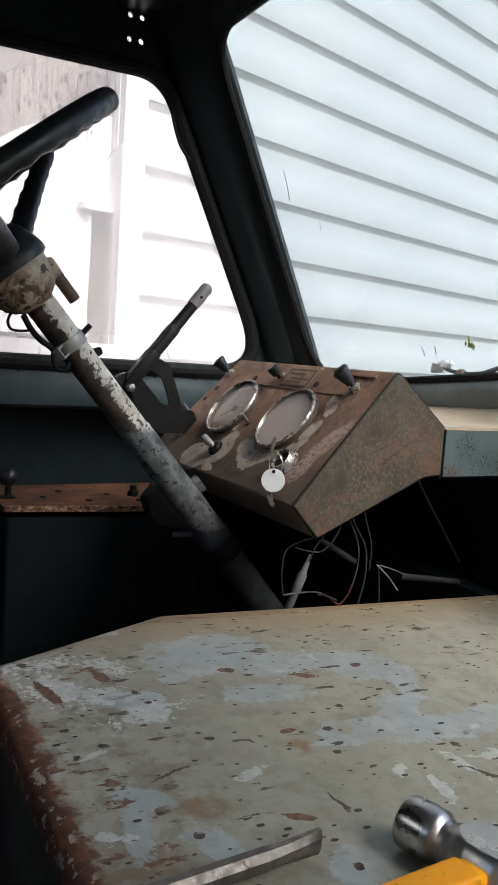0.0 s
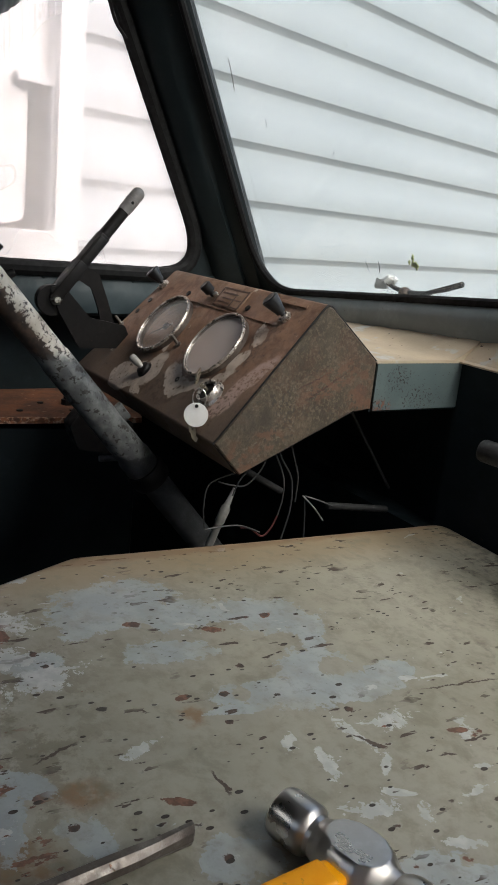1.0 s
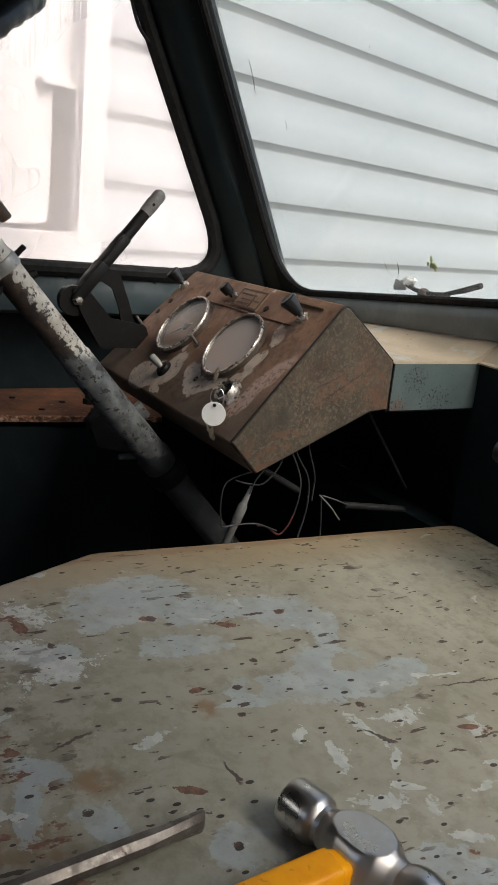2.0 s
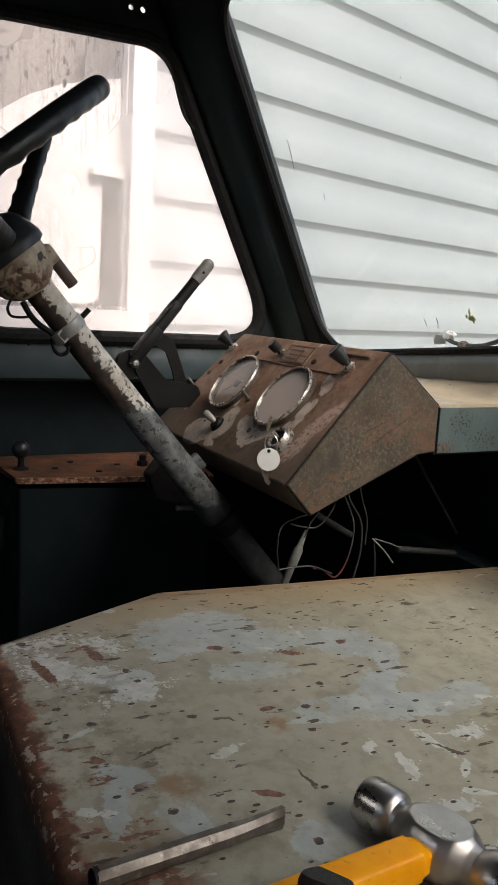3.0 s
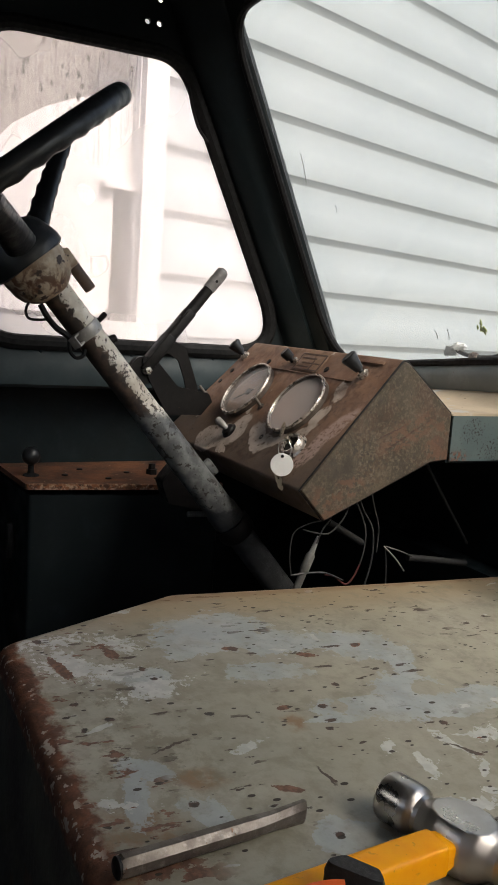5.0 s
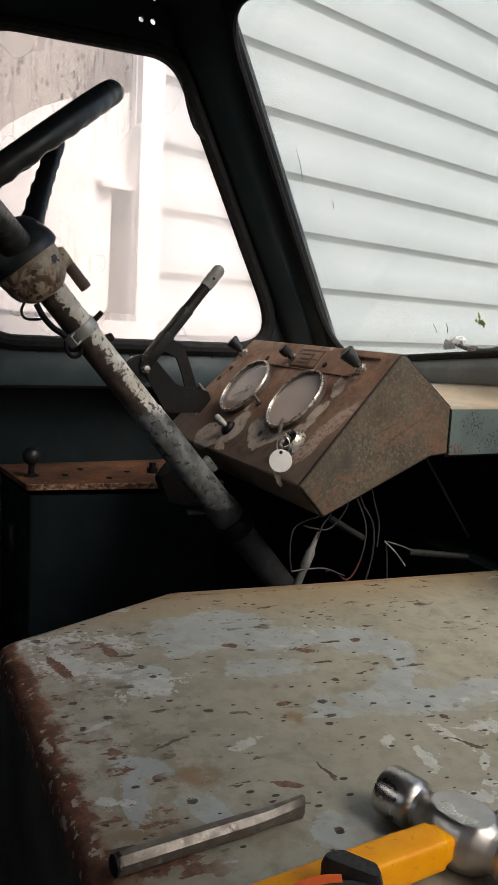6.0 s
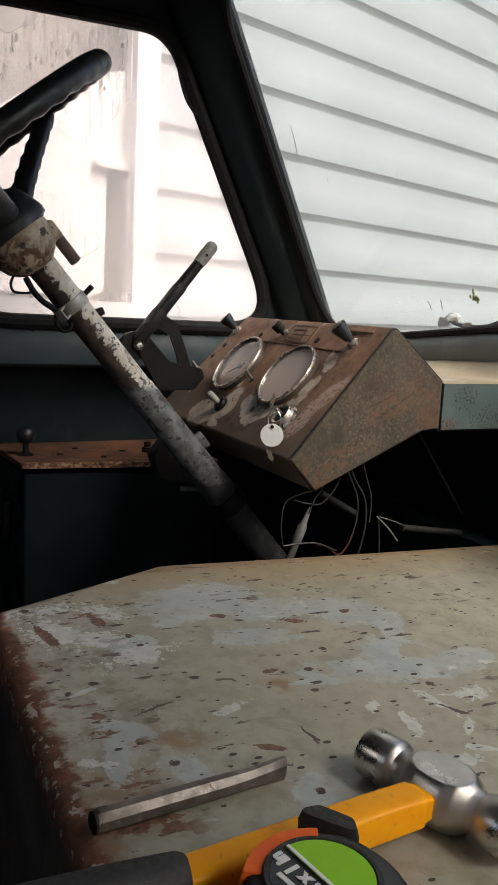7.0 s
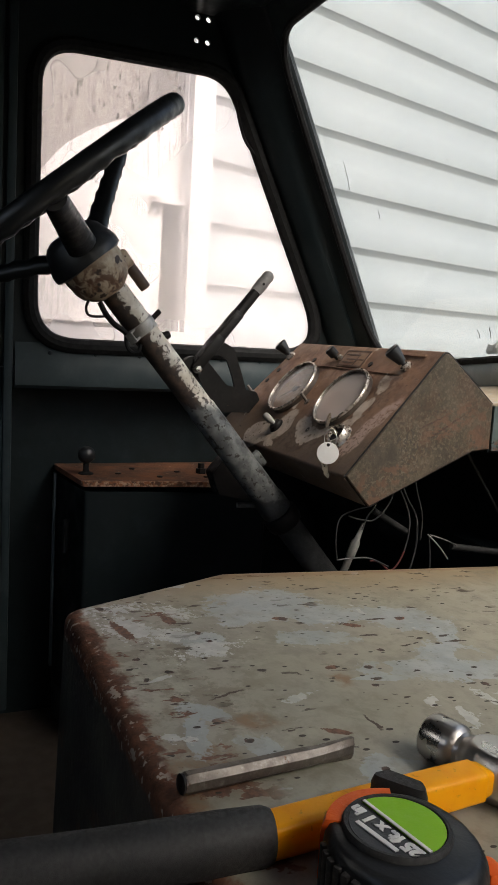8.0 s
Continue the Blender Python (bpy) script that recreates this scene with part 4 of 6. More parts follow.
def engine_cover():
    t = thing("engine_cover", (-0.37, 0.52, FLOOR), "olive-grey engine cover with chipped paint and rusty edge", "engine cover")
    outline = [(-0.642, 0.165), (-0.02, 0.165), (-0.02, 0.876), (-0.722, 0.876), (-0.737, 0.360)]
    bm = B()
    steps = [(0.0, 0.011), (0.0012, 0.0065), (0.004, 0.0028), (0.0085, 0.0006), (0.014, 0.0)]
    centre = Vector((-0.37, 0.52))
    rings = []
    corners = eased(outline, [0.02, 0.02, 0.02, 0.02, 0.03], 5)
    pts = []
    for p, q in zip(corners, corners[1:] + corners[:1]):
        n = max(1, round((q - p).length / 0.006))
        pts += [p.lerp(q, k / n) for k in range(n)]
    inner = [(centre - p).normalized() * 0.01375 + p for p in pts]
    for f in np.linspace(0.004, 1, 110):
        ring = []
        for q in inner:
            u = centre + (q - centre) * f
            ring.append(bm.verts.new((u.x, u.y, cover_z(u.x, u.y))))
        rings.append(ring)
    for drop, inset in steps[1:]:
        ring = []
        for p in pts:
            q = p + (centre - p).normalized() * inset * 1.25
            ring.append(bm.verts.new((q.x, q.y, cover_z(q.x, q.y) - drop)))
        rings.append(ring)
    rings.append([bm.verts.new((p.x + (p.x - centre.x) * 0.12, p.y + (p.y - centre.y) * 0.02, FLOOR)) for p in pts])
    bm.faces.new(rings[0])
    for p, q in zip(rings, rings[1:]):
        for k in range(len(p)):
            bm.faces.new((p[k], p[(k + 1) % len(p)], q[(k + 1) % len(p)], q[k]))
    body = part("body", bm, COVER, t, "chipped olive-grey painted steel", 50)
    wear_map(body.data)
    lip = box(B(), -0.70, -0.03, 0.876, 0.892, 1.40, 1.436, 0.003)
    part("front_lip", lip, CAB_DARK, t, "dark rubber-lined lip")
    return t


engine_cover()


# ---- outside: the house wall alongside and the ground ----
WALL_AT, WALL_RUN = Vector((-2.424, 1.845, 0)), Vector((-0.289, 0.9573, 0))
WALL_OUT = Vector((0.9573, 0.289, 0))
PITCH, FIRST = 0.1735, 1.864


def on_wall(s, z, out=0.0):
    return WALL_AT + WALL_RUN * s + WALL_OUT * out + Vector((0, 0, z))


setting("ground", prism(B(), [(-300, -300), (300, -300), (300, 300), (-300, 300)], lambda u, v: (u, v, 0.0), (0, 0, -0.2)), GROUND, "grey gravel ground", "ground", 0)
opening = (-2.05, -1.150, 1.73, 2.75)
house = prism(B(), [(-8, 0), (9, 0), (9, opening[2]), (-8, opening[2])], lambda u, v: on_wall(u, v, -0.02), -WALL_OUT * 0.12)
prism(house, [(-8, opening[3]), (9, opening[3]), (9, 4.4), (-8, 4.4)], lambda u, v: on_wall(u, v, -0.02), -WALL_OUT * 0.12)
prism(house, [(-8, opening[2]), (opening[0], opening[2]), (opening[0], opening[3]), (-8, opening[3])], lambda u, v: on_wall(u, v, -0.02), -WALL_OUT * 0.12)
prism(house, [(opening[1], opening[2]), (9, opening[2]), (9, opening[3]), (opening[1], opening[3])], lambda u, v: on_wall(u, v, -0.02), -WALL_OUT * 0.12)
house_wall = setting("wall_house", house, TRIM_WHITE, "white-sided house wall beside the truck", "wall", 0)
eaves = prism(B(), [(-8, 4.4), (9, 4.4), (9, 4.55), (-8, 4.55)], lambda u, v: on_wall(u, v, 0.35), -WALL_OUT * 0.6)
setting("trim_eaves", eaves, TRIM_WHITE, "white eaves board of the house", "eaves", 0)


def siding_board(z, s0, s1):
    """One lap of siding: a leaning face, a rounded nose and a return below."""
    bm = B()
    prof = [(0.002, z + PITCH + 0.012), (0.0052, z + PITCH * 0.60), (0.0088, z + PITCH * 0.572), (0.0155, z + 0.024), (0.0155, z + 0.0195), (0.0125, z + 0.0165), (0.0035, z + 0.003), (0.002, z - 0.004), (-0.006, z - 0.004), (-0.006, z + PITCH + 0.012)]
    a = [bm.verts.new(on_wall(s0, h, o)) for o, h in prof]
    b = [bm.verts.new(on_wall(s1, h, o)) for o, h in prof]
    for k in range(len(prof)):
        bm.faces.new((a[k], a[(k + 1) % len(prof)], b[(k + 1) % len(prof)], b[k]))
    bm.faces.new(a)
    bm.faces.new(b)
    return bm


for k in range(-10, 14):
    z = FIRST + k * PITCH
    spans = [(-7.9, -2.14), (-1.076, 8.9)] if opening[2] - 0.2 < z < opening[3] + 0.05 else [(-7.9, 8.9)]
    for s0, s1 in spans:
        part("siding_board", siding_board(z, s0, s1), SIDING, house_wall)
for k in range(-1, 8):
    for s in (-0.008 + 0.004 * (k % 2), 0.5, 0.994, 1.49):
        nail = lathe(B(), on_wall(s, FIRST + (k + 0.235) * PITCH, 0.0115), WALL_OUT, [(0, 0.0052), (0.004, 0.0046), (0.0055, 0)], 10)
        part("nail", nail, CLAMP_GREY, house_wall)

# the house window: casing, sash, glass, and a white sheet for reflected sky in a dim room
window_3 = thing("window_3", on_wall(-1.55, 1.73), "white-cased house window with a white sheet for reflected sky", "window", kind="structure")
s0, s1, z0, z1 = opening
for name, a, b, c, d, o in (("casing", s1, s1 + 0.073, z0 - 0.06, z1 + 0.09, 0.028), ("casing", s0 - 0.09, s0, z0 - 0.06, z1 + 0.09, 0.028), ("casing", s0, s1, z1, z1 + 0.09, 0.028), ("window_sill", s0, s1, z0 - 0.06, z0 + 0.012, 0.05)):
    part(name, prism(B(), [(a, c), (b, c), (b, d), (a, d)], lambda u, v: on_wall(u, v, o), -WALL_OUT * (o + 0.03)), TRIM_WHITE, window_3, "", 0)
for name, a, b, c, d in (("sash_stile", s1 - 0.004, s1, z0, z1), ("meeting_rail", s1 - 0.10, s1 - 0.002, 2.088, 2.106)):
    part(name, prism(B(), [(a, c), (b, c), (b, d), (a, d)], lambda u, v: on_wall(u, v, 0.004), -WALL_OUT * 0.03), TRIM_WHITE, window_3, "", 0)
pane = part("pane", prism(B(), [(s0, z0), (s1, z0), (s1, z1), (s0, z1)], lambda u, v: on_wall(u, v, -0.012), -WALL_OUT * 0.004), HOUSE_GLASS, window_3, "wet streaked glass", 0)
pane.visible_shadow = False
room = B()
for a, b, c, d in ((s0 - 0.1, s1 + 0.1, z0 - 0.1, z1 + 0.1),):
    prism(room, [(a, c), (b, c), (b, d), (a, d)], lambda u, v: on_wall(u, v, -0.10), -WALL_OUT * 0.02)
setting("wall_house_blind", room, ROOM, "beige blind drawn behind the house window", "blind", 0)
# the sky's reflection in the pane, built as an arched white sheet
sky_shape = B()
arch = [(-1.205, 1.80), (-1.205, 2.085), (-1.152, 2.093), (-1.152, 2.345), (-1.19, 2.335), (-1.25, 2.318), (-1.33, 2.293), (-1.42, 2.25), (-1.50, 2.195), (-1.56, 2.13), (-1.62, 2.04), (-1.68, 1.95), (-2.02, 1.85), (-2.02, 1.755), (-1.25, 1.755), (-1.22, 1.765), (-1.208, 1.78)]
prism(sky_shape, arch, lambda u, v: on_wall(u, v, -0.024 + 0.004 * math.sin(u * 60)), -WALL_OUT * 0.003)
# a rounded grey patch at the upper right of the pane
patch = prism(B(), eased([(-1.245, 2.30), (-1.152, 2.30), (-1.152, 2.46), (-1.245, 2.445)], [0.01, 0.005, 0.01, 0.05], 6), lambda u, v: on_wall(u, v, -0.055), -WALL_OUT * 0.003)
tagged(part("rounded_grey_patch", patch, PATCH_GREY, None, "", 0), "rounded grey patch behind the house window", "shade")
curtain = tagged(part("curtain", sky_shape, SKY_WHITE), "bright white sheet behind the pane, standing in for reflected sky", "curtain")

# ---- instrument housing ----
O_FACE = Vector((-0.745, 0.527, 1.571))
UP_FACE = Vector((0, 0.635, 0.773)).normalized()
N_FACE = Vector((0, -UP_FACE.z, UP_FACE.y))


def on_face(x, v, lift=0.0):
    p = O_FACE + UP_FACE * v + N_FACE * lift
    return Vector((x, p.y, p.z))


def instrument_panel():
    t = thing("instrument_panel", (-0.96, 0.64, 1.6), "rusty brown sheet-metal instrument panel on the dash", "instrument panel")
    prof = [(0.524, 1.570), (0.657, 1.7275), (0.661, 1.7305), (0.666, 1.7295), (0.744, 1.665), (0.744, 1.604), (0.717, 1.601), (0.560, 1.531)]
    left = [-1.205, -1.152, -1.15, -1.15, -1.16, -1.18, -1.19, -1.215]
    bm = B()
    a = [bm.verts.new((-0.7475, y, z)) for y, z in prof]
    b = [bm.verts.new((x, y, z)) for x, (y, z) in zip(left, prof)]
    for k in range(len(prof)):
        bm.faces.new((a[k], a[(k + 1) % len(prof)], b[(k + 1) % len(prof)], b[k]))
    bm.faces.new(a)
    bm.faces.new(b)
    bmesh.ops.bevel(bm, geom=[e for e in bm.edges if abs(e.verts[0].co.x - e.verts[1].co.x) > 0.2], offset=0.0035, segments=3, affect="EDGES", profile=0.5)
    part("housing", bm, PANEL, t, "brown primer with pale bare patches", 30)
    mid = Vector((sum(p[0] for p in prof) / len(prof), sum(p[1] for p in prof) / len(prof)))
    cheek = B()
    ring = []
    for inset, x in ((0.0025, -0.7485), (0.0025, -0.7445), (0.004, -0.7434)):
        ring.append([cheek.verts.new((x, *(Vector(p) + (mid - Vector(p)).normalized() * inset))) for p in prof])
    for p, q in zip(ring, ring[1:]):
        for k in range(len(p)):
            cheek.faces.new((p[k], p[(k + 1) % len(p)], q[(k + 1) % len(p)], q[k]))
    cheek.faces.new(ring[-1])
    cheek.faces.new(ring[0])
    part("end_cheek", cheek, CHEEK, t, "olive-grey cheek with speckled rust", 30)
    # loose rim of sheet along the top edge
    lip = box(B(), -0.862, -0.775, -0.0025, 0.0025, -0.0006, 0.0012, 0.0005, Matrix.Translation(on_face(0, 0.197, 0.0004) - Vector((0, 0, 0))) @ N_FACE.to_track_quat("Z", "Y").to_matrix().to_4x4())
    part("weld_strip", lip, PANEL, t)
    # stamped plate with bars where the words were
    turn = Matrix((( 1, 0, 0), (0, UP_FACE.y, N_FACE.y), (0, UP_FACE.z, N_FACE.z))).to_4x4()
    plate_m = Matrix.Translation(on_face(-0.94, 0.1825, 0.0)) @ turn
    plaque = part("data_plate", box(B(), -0.036, 0.036, -0.0165, 0.0165, 0.0002, 0.0012, 0.0004, plate_m), worn("pale_plate", (0.25, 0.165, 0.11), (0.17, 0.1, 0.062), (0.32, 0.225, 0.16), 60, 0.6, (0.09, 0.045, 0.028), 0.6, 170), t, "stamped rusty data plate")
    bars = B()
    for x0, x1, y0, y1 in ((-0.034, 0.034, 0.0125, 0.0150), (-0.034, 0.034, -0.0150, -0.0130), (-0.034, -0.0315, -0.013, 0.0125), (0.0305, 0.034, -0.013, 0.0125), (-0.028, 0.012, 0.005, 0.0075), (-0.02, 0.028, -0.003, -0.001), (-0.026, 0.004, -0.0095, -0.0075), (0.008, 0.0105, -0.0125, 0.004)):
        box(bars, x0, x1, y0, y1, 0.0010, 0.0016, 0.0, plate_m)
    part("stamped_lines", bars, worn("stamped_relief", (0.09, 0.045, 0.028), (0.05, 0.03, 0.02), (0.16, 0.09, 0.06), 160, 0.6), plaque)
    ridge = box(B(), -0.165, 0.075, -0.0008, 0.0008, -0.0004, 0.0009, 0.0003, Matrix.Translation(on_face(-0.89, 0.1625, 0.0)) @ turn)
    part("sheet_lap", ridge, PANEL, t, "lapped edge of the upper sheet")
    seam = B()
    tube(seam, [(-0.7468, *(Vector(p) + (mid - Vector(p)).normalized() * 0.0012)) for p in prof], 0.0013, 6, True)
    part("corner_seam", seam, BLACK_METAL, t, "dark gap along the cheek")
    for x, v, pale, turn_to in ((-1.041, 0.112, True, 215), (-0.882, 0.109, False, 140)):
        g = lathe(B(), on_face(x, v, -0.004), N_FACE, [(0, 0.0495), (0.008, 0.0495), (0.0120, 0.0492), (0.0134, 0.0484), (0.0138, 0.0474), (0.0132, 0.0462), (0.0115, 0.0458), (0.0112, 0.0455), (-0.002, 0.0455)], 48)
        gauge = part("gauge_bezel", g, GAUGE_WALL, t, "dull brown-stained gauge body")
        ringed = lathe(B(), on_face(x, v, -0.004), N_FACE, [(0.0116, 0.0456), (0.0126, 0.0462), (0.0146, 0.0472), (0.0150, 0.0484), (0.0146, 0.0496), (0.0132, 0.0503), (0.0112, 0.0503)], 56, capped=False)
        part("bezel_ring", ringed, CHROME_OLD, gauge, "thin pitted chrome ring")
        part("dial", lathe(B(), on_face(x, v, -0.004), N_FACE, [(0.0, 0), (0.0, 0.0453), (0.002, 0.0453), (0.0022, 0)], 40), DIAL if pale else DIAL_DARK, gauge, "faded gauge dial")
        part("gauge_glass", lathe(B(), on_face(x, v, -0.004), N_FACE, [(0.0098, 0), (0.0098, 0.0453), (0.0110, 0.0453), (0.0116, 0.02), (0.0118, 0)], 40), DIAL_GLASS_CLEAR if pale else DIAL_GLASS, gauge, "gauge glass with a pale film for dust and reflected daylight").visible_shadow = False
        needle = B()
        a = radians(turn_to)
        d = Vector((math.cos(a), 0, 0)) + UP_FACE * math.sin(a)
        c = on_face(x, v, 0.001)
        rod(needle, c - d * 0.01, c + d * 0.033, 0.0011, 0.0005, 6)
        lathe(needle, c - N_FACE * 0.001, N_FACE, [(0, 0.006), (0.003, 0.0055), (0.0035, 0)], 16)
        part("needle", needle, BLACK_METAL, gauge)
        if pale:
            scale_bit = B()
            prism(scale_bit, [(0, 0), *[(0.040 * math.cos(q), 0.040 * math.sin(q)) for q in np.linspace(radians(185), radians(235), 8)]], lambda u, w: on_face(x + u, v + w, -0.0012), N_FACE * 0.0004)
            part("dial_sector", scale_bit, BLACK_METAL, gauge, "dark dial sector")
            # a white disc stands in for the bright reflection in this glass
            centre = lathe(B(), on_face(x + 0.008, v - 0.006, -0.0015), N_FACE, [(0, 0), (0, 0.013), (0.001, 0.012), (0.001, 0)], 20)
            part("dial_glint", centre, WHITE_TAG, gauge, "white disc painted for the bright glint in the glass")
    for x, v, long in ((-1.145, 0.176, 0.027), (-0.799, 0.176, 0.029)):
        k = lathe(B(), on_face(x, v), N_FACE + Vector((-0.25, 0, 0.15)), [(-0.002, 0.0032), (0.009, 0.0032), (0.009, 0.0062), (0.012, 0.0066), (long, 0.0110), (long + 0.002, 0.0110), (long + 0.0035, 0.0092), (long + 0.002, 0.004), (long + 0.002, 0)], 24)
        knob = part("pull_knob", k, PLASTIC, t, "black tapered pull knob")
        part("knob_collar", lathe(B(), on_face(x, v), N_FACE, [(-0.001, 0.0085), (0.003, 0.0085), (0.0035, 0.0075), (0.0055, 0.006), (0.0055, 0)], 6), CHROME_OLD, knob, "bare steel collar nut")
    k = lathe(B(), on_face(-0.99, 0.181), N_FACE + Vector((-0.2, 0, 0.1)), [(-0.001, 0.004), (0.006, 0.004), (0.006, 0.0075), (0.018, 0.0085), (0.02, 0.007), (0.02, 0)], 12)
    part("push_knob", k, BLACK_METAL, t, "small black control knob")
    part("knob_nut", lathe(B(), on_face(-0.978, 0.181), N_FACE, [(0, 0.004), (0.006, 0.0038), (0.0065, 0)], 8), BRIGHT, t, "bright nut")
    base = lathe(B(), on_face(-1.004, 0.040), N_FACE, [(-0.001, 0.0125), (0.002, 0.0125), (0.0035, 0.0105), (0.007, 0.0095), (0.008, 0.0055), (0.008, 0)], 24)
    toggle = part("toggle_switch", base, BLACK_METAL, t, "toggle switch on a black round base")
    tip = on_face(-1.0195, 0.0430, 0.021)
    stem = lathe(B(), on_face(-1.004, 0.040, 0.005), tip - on_face(-1.004, 0.040, 0.005), [(0, 0.0036), (0.006, 0.0040), (0.010, 0.0052), (0.021, 0.0056), (0.0235, 0.0048), (0.024, 0)], 16)
    part("toggle_lever", stem, CLAMP_GREY, toggle, "dull metal toggle")
    for x, v, d in ((-1.173, 0.089, Vector((-0.35, 0, 0.4))), (-0.974, 0.093, Vector((-0.2, 0, 0.35)))):
        pin = B()
        rod(pin, on_face(x, v), on_face(x, v) + (N_FACE + d).normalized() * 0.017, 0.0025, None, 10)
        lathe(pin, on_face(x, v), N_FACE, [(-0.001, 0.0055), (0.002, 0.0055), (0.003, 0.004), (0.003, 0)], 6)
        part("toggle_pin", pin, STEEL, t, "small steel pin")
    for x, v in ((-0.912, 0.048), (-1.149, 0.144), (-1.056, 0.173), (-0.888, 0.175), (-1.12, 0.02), (-1.16, 0.12)):
        part("bolt_hole", lathe(B(), on_face(x, v, 0.0), N_FACE, [(-0.0005, 0.0046), (0.0012, 0.0042), (0.0014, 0.0028), (0.0004, 0)], 9), BLACK_METAL, t, "dark rusty screw head")
    lock = lathe(B(), on_face(-0.819, 0.049), N_FACE, [(-0.001, 0.0190), (0.002, 0.0190), (0.004, 0.0165), (0.010, 0.0158), (0.012, 0.0148), (0.0115, 0.0128), (0.004, 0.0122), (0.004, 0)], 32)
    ign = part("ignition_lock", lock, CHROME_OLD, t, "chrome ignition lock")
    part("lock_barrel", lathe(B(), on_face(-0.819, 0.049, 0.004), N_FACE, [(0, 0), (0, 0.0118), (0.004, 0.0115), (0.0045, 0)], 24), BLACK_METAL, ign, "dark lock barrel")
    return t


instrument_panel()


def ignition_keys():
    t = thing("key_ring", on_face(-0.822, 0.05, 0.012), "two worn keys with a round white tag in the ignition", "keys")
    a = on_face(-0.822, 0.05, 0.006)
    head = a + N_FACE * 0.019 + Vector((-0.003, 0, 0.005))
    key = B()
    rod(key, a, a + N_FACE * 0.014, 0.0028, None, 8)
    prism(key, eased([(-0.006, -0.006), (0.006, -0.006), (0.0075, 0.004), (0.0, 0.009), (-0.0075, 0.004)], [0.0028] * 5, 4), lambda u, v: head + Vector((u * 0.5, -u * 0.6, v)) + UP_FACE * (v * 0.4), Vector((0.0015, 0.001, 0)))
    part("key_in_lock", key, BRASS, t)
    c = Vector((-0.790, 0.5235, 1.5935))
    face_to = Vector((0.86, -0.48, 0.12)).normalized()
    part("round_tag", lathe(B(), c, face_to, [(0, 0), (0, 0.0138), (0.0004, 0.0142), (0.0012, 0.0138), (0.0012, 0)], 32), WHITE_TAG, t, "round white tag")
    for dz, r in ((-0.0098, 0.0026), (0.0105, 0.0022)):
        o = c + face_to * 0.001 + Vector((0, 0, dz))
        part("tag_mark", lathe(B(), o, face_to, [(0, 0), (0, r), (0.0006, r * 0.95), (0.0006, 0)], 14), BLACK_METAL, t)
    hang = B()
    low = c + Vector((-0.004, -0.004, -0.010)) - face_to * 0.001
    along = face_to.cross(Vector((0, 0, 1))).normalized()
    prism(hang, [(-0.0045, 0), (0.0045, 0), (0.0035, -0.008), (0.0045, -0.011), (0.003, -0.014), (0.004, -0.017), (0.003, -0.02), (0.0, -0.023), (-0.003, -0.019)], lambda u, v: low + along * (u - v * -0.35) + Vector((0, 0, v)), face_to * 0.0015)
    part("hanging_key", hang, BRASS, t)
    ringv = B()
    o = c + Vector((-0.006, 0.006, 0.018))
    tube(ringv, [o + Vector((0.6, 0.5, 0)) * 0.011 * math.cos(q) + Vector((0, 0, 1)) * 0.012 * math.sin(q) for q in np.linspace(0, 2 * math.pi, 20, endpoint=False)], 0.0007, 6, True)
    part("split_ring", ringv, BRIGHT, t)
    return t


ignition_keys()

# ---- steering ----
AXLE = Vector((0, 0.647, -0.762)).normalized()
COL_TOP = Vector((-0.92, 0.262, 1.7932))
RIM_UP = Vector((0, 0.762, 0.647)).normalized()
RIM_C = COL_TOP - AXLE * 0.122


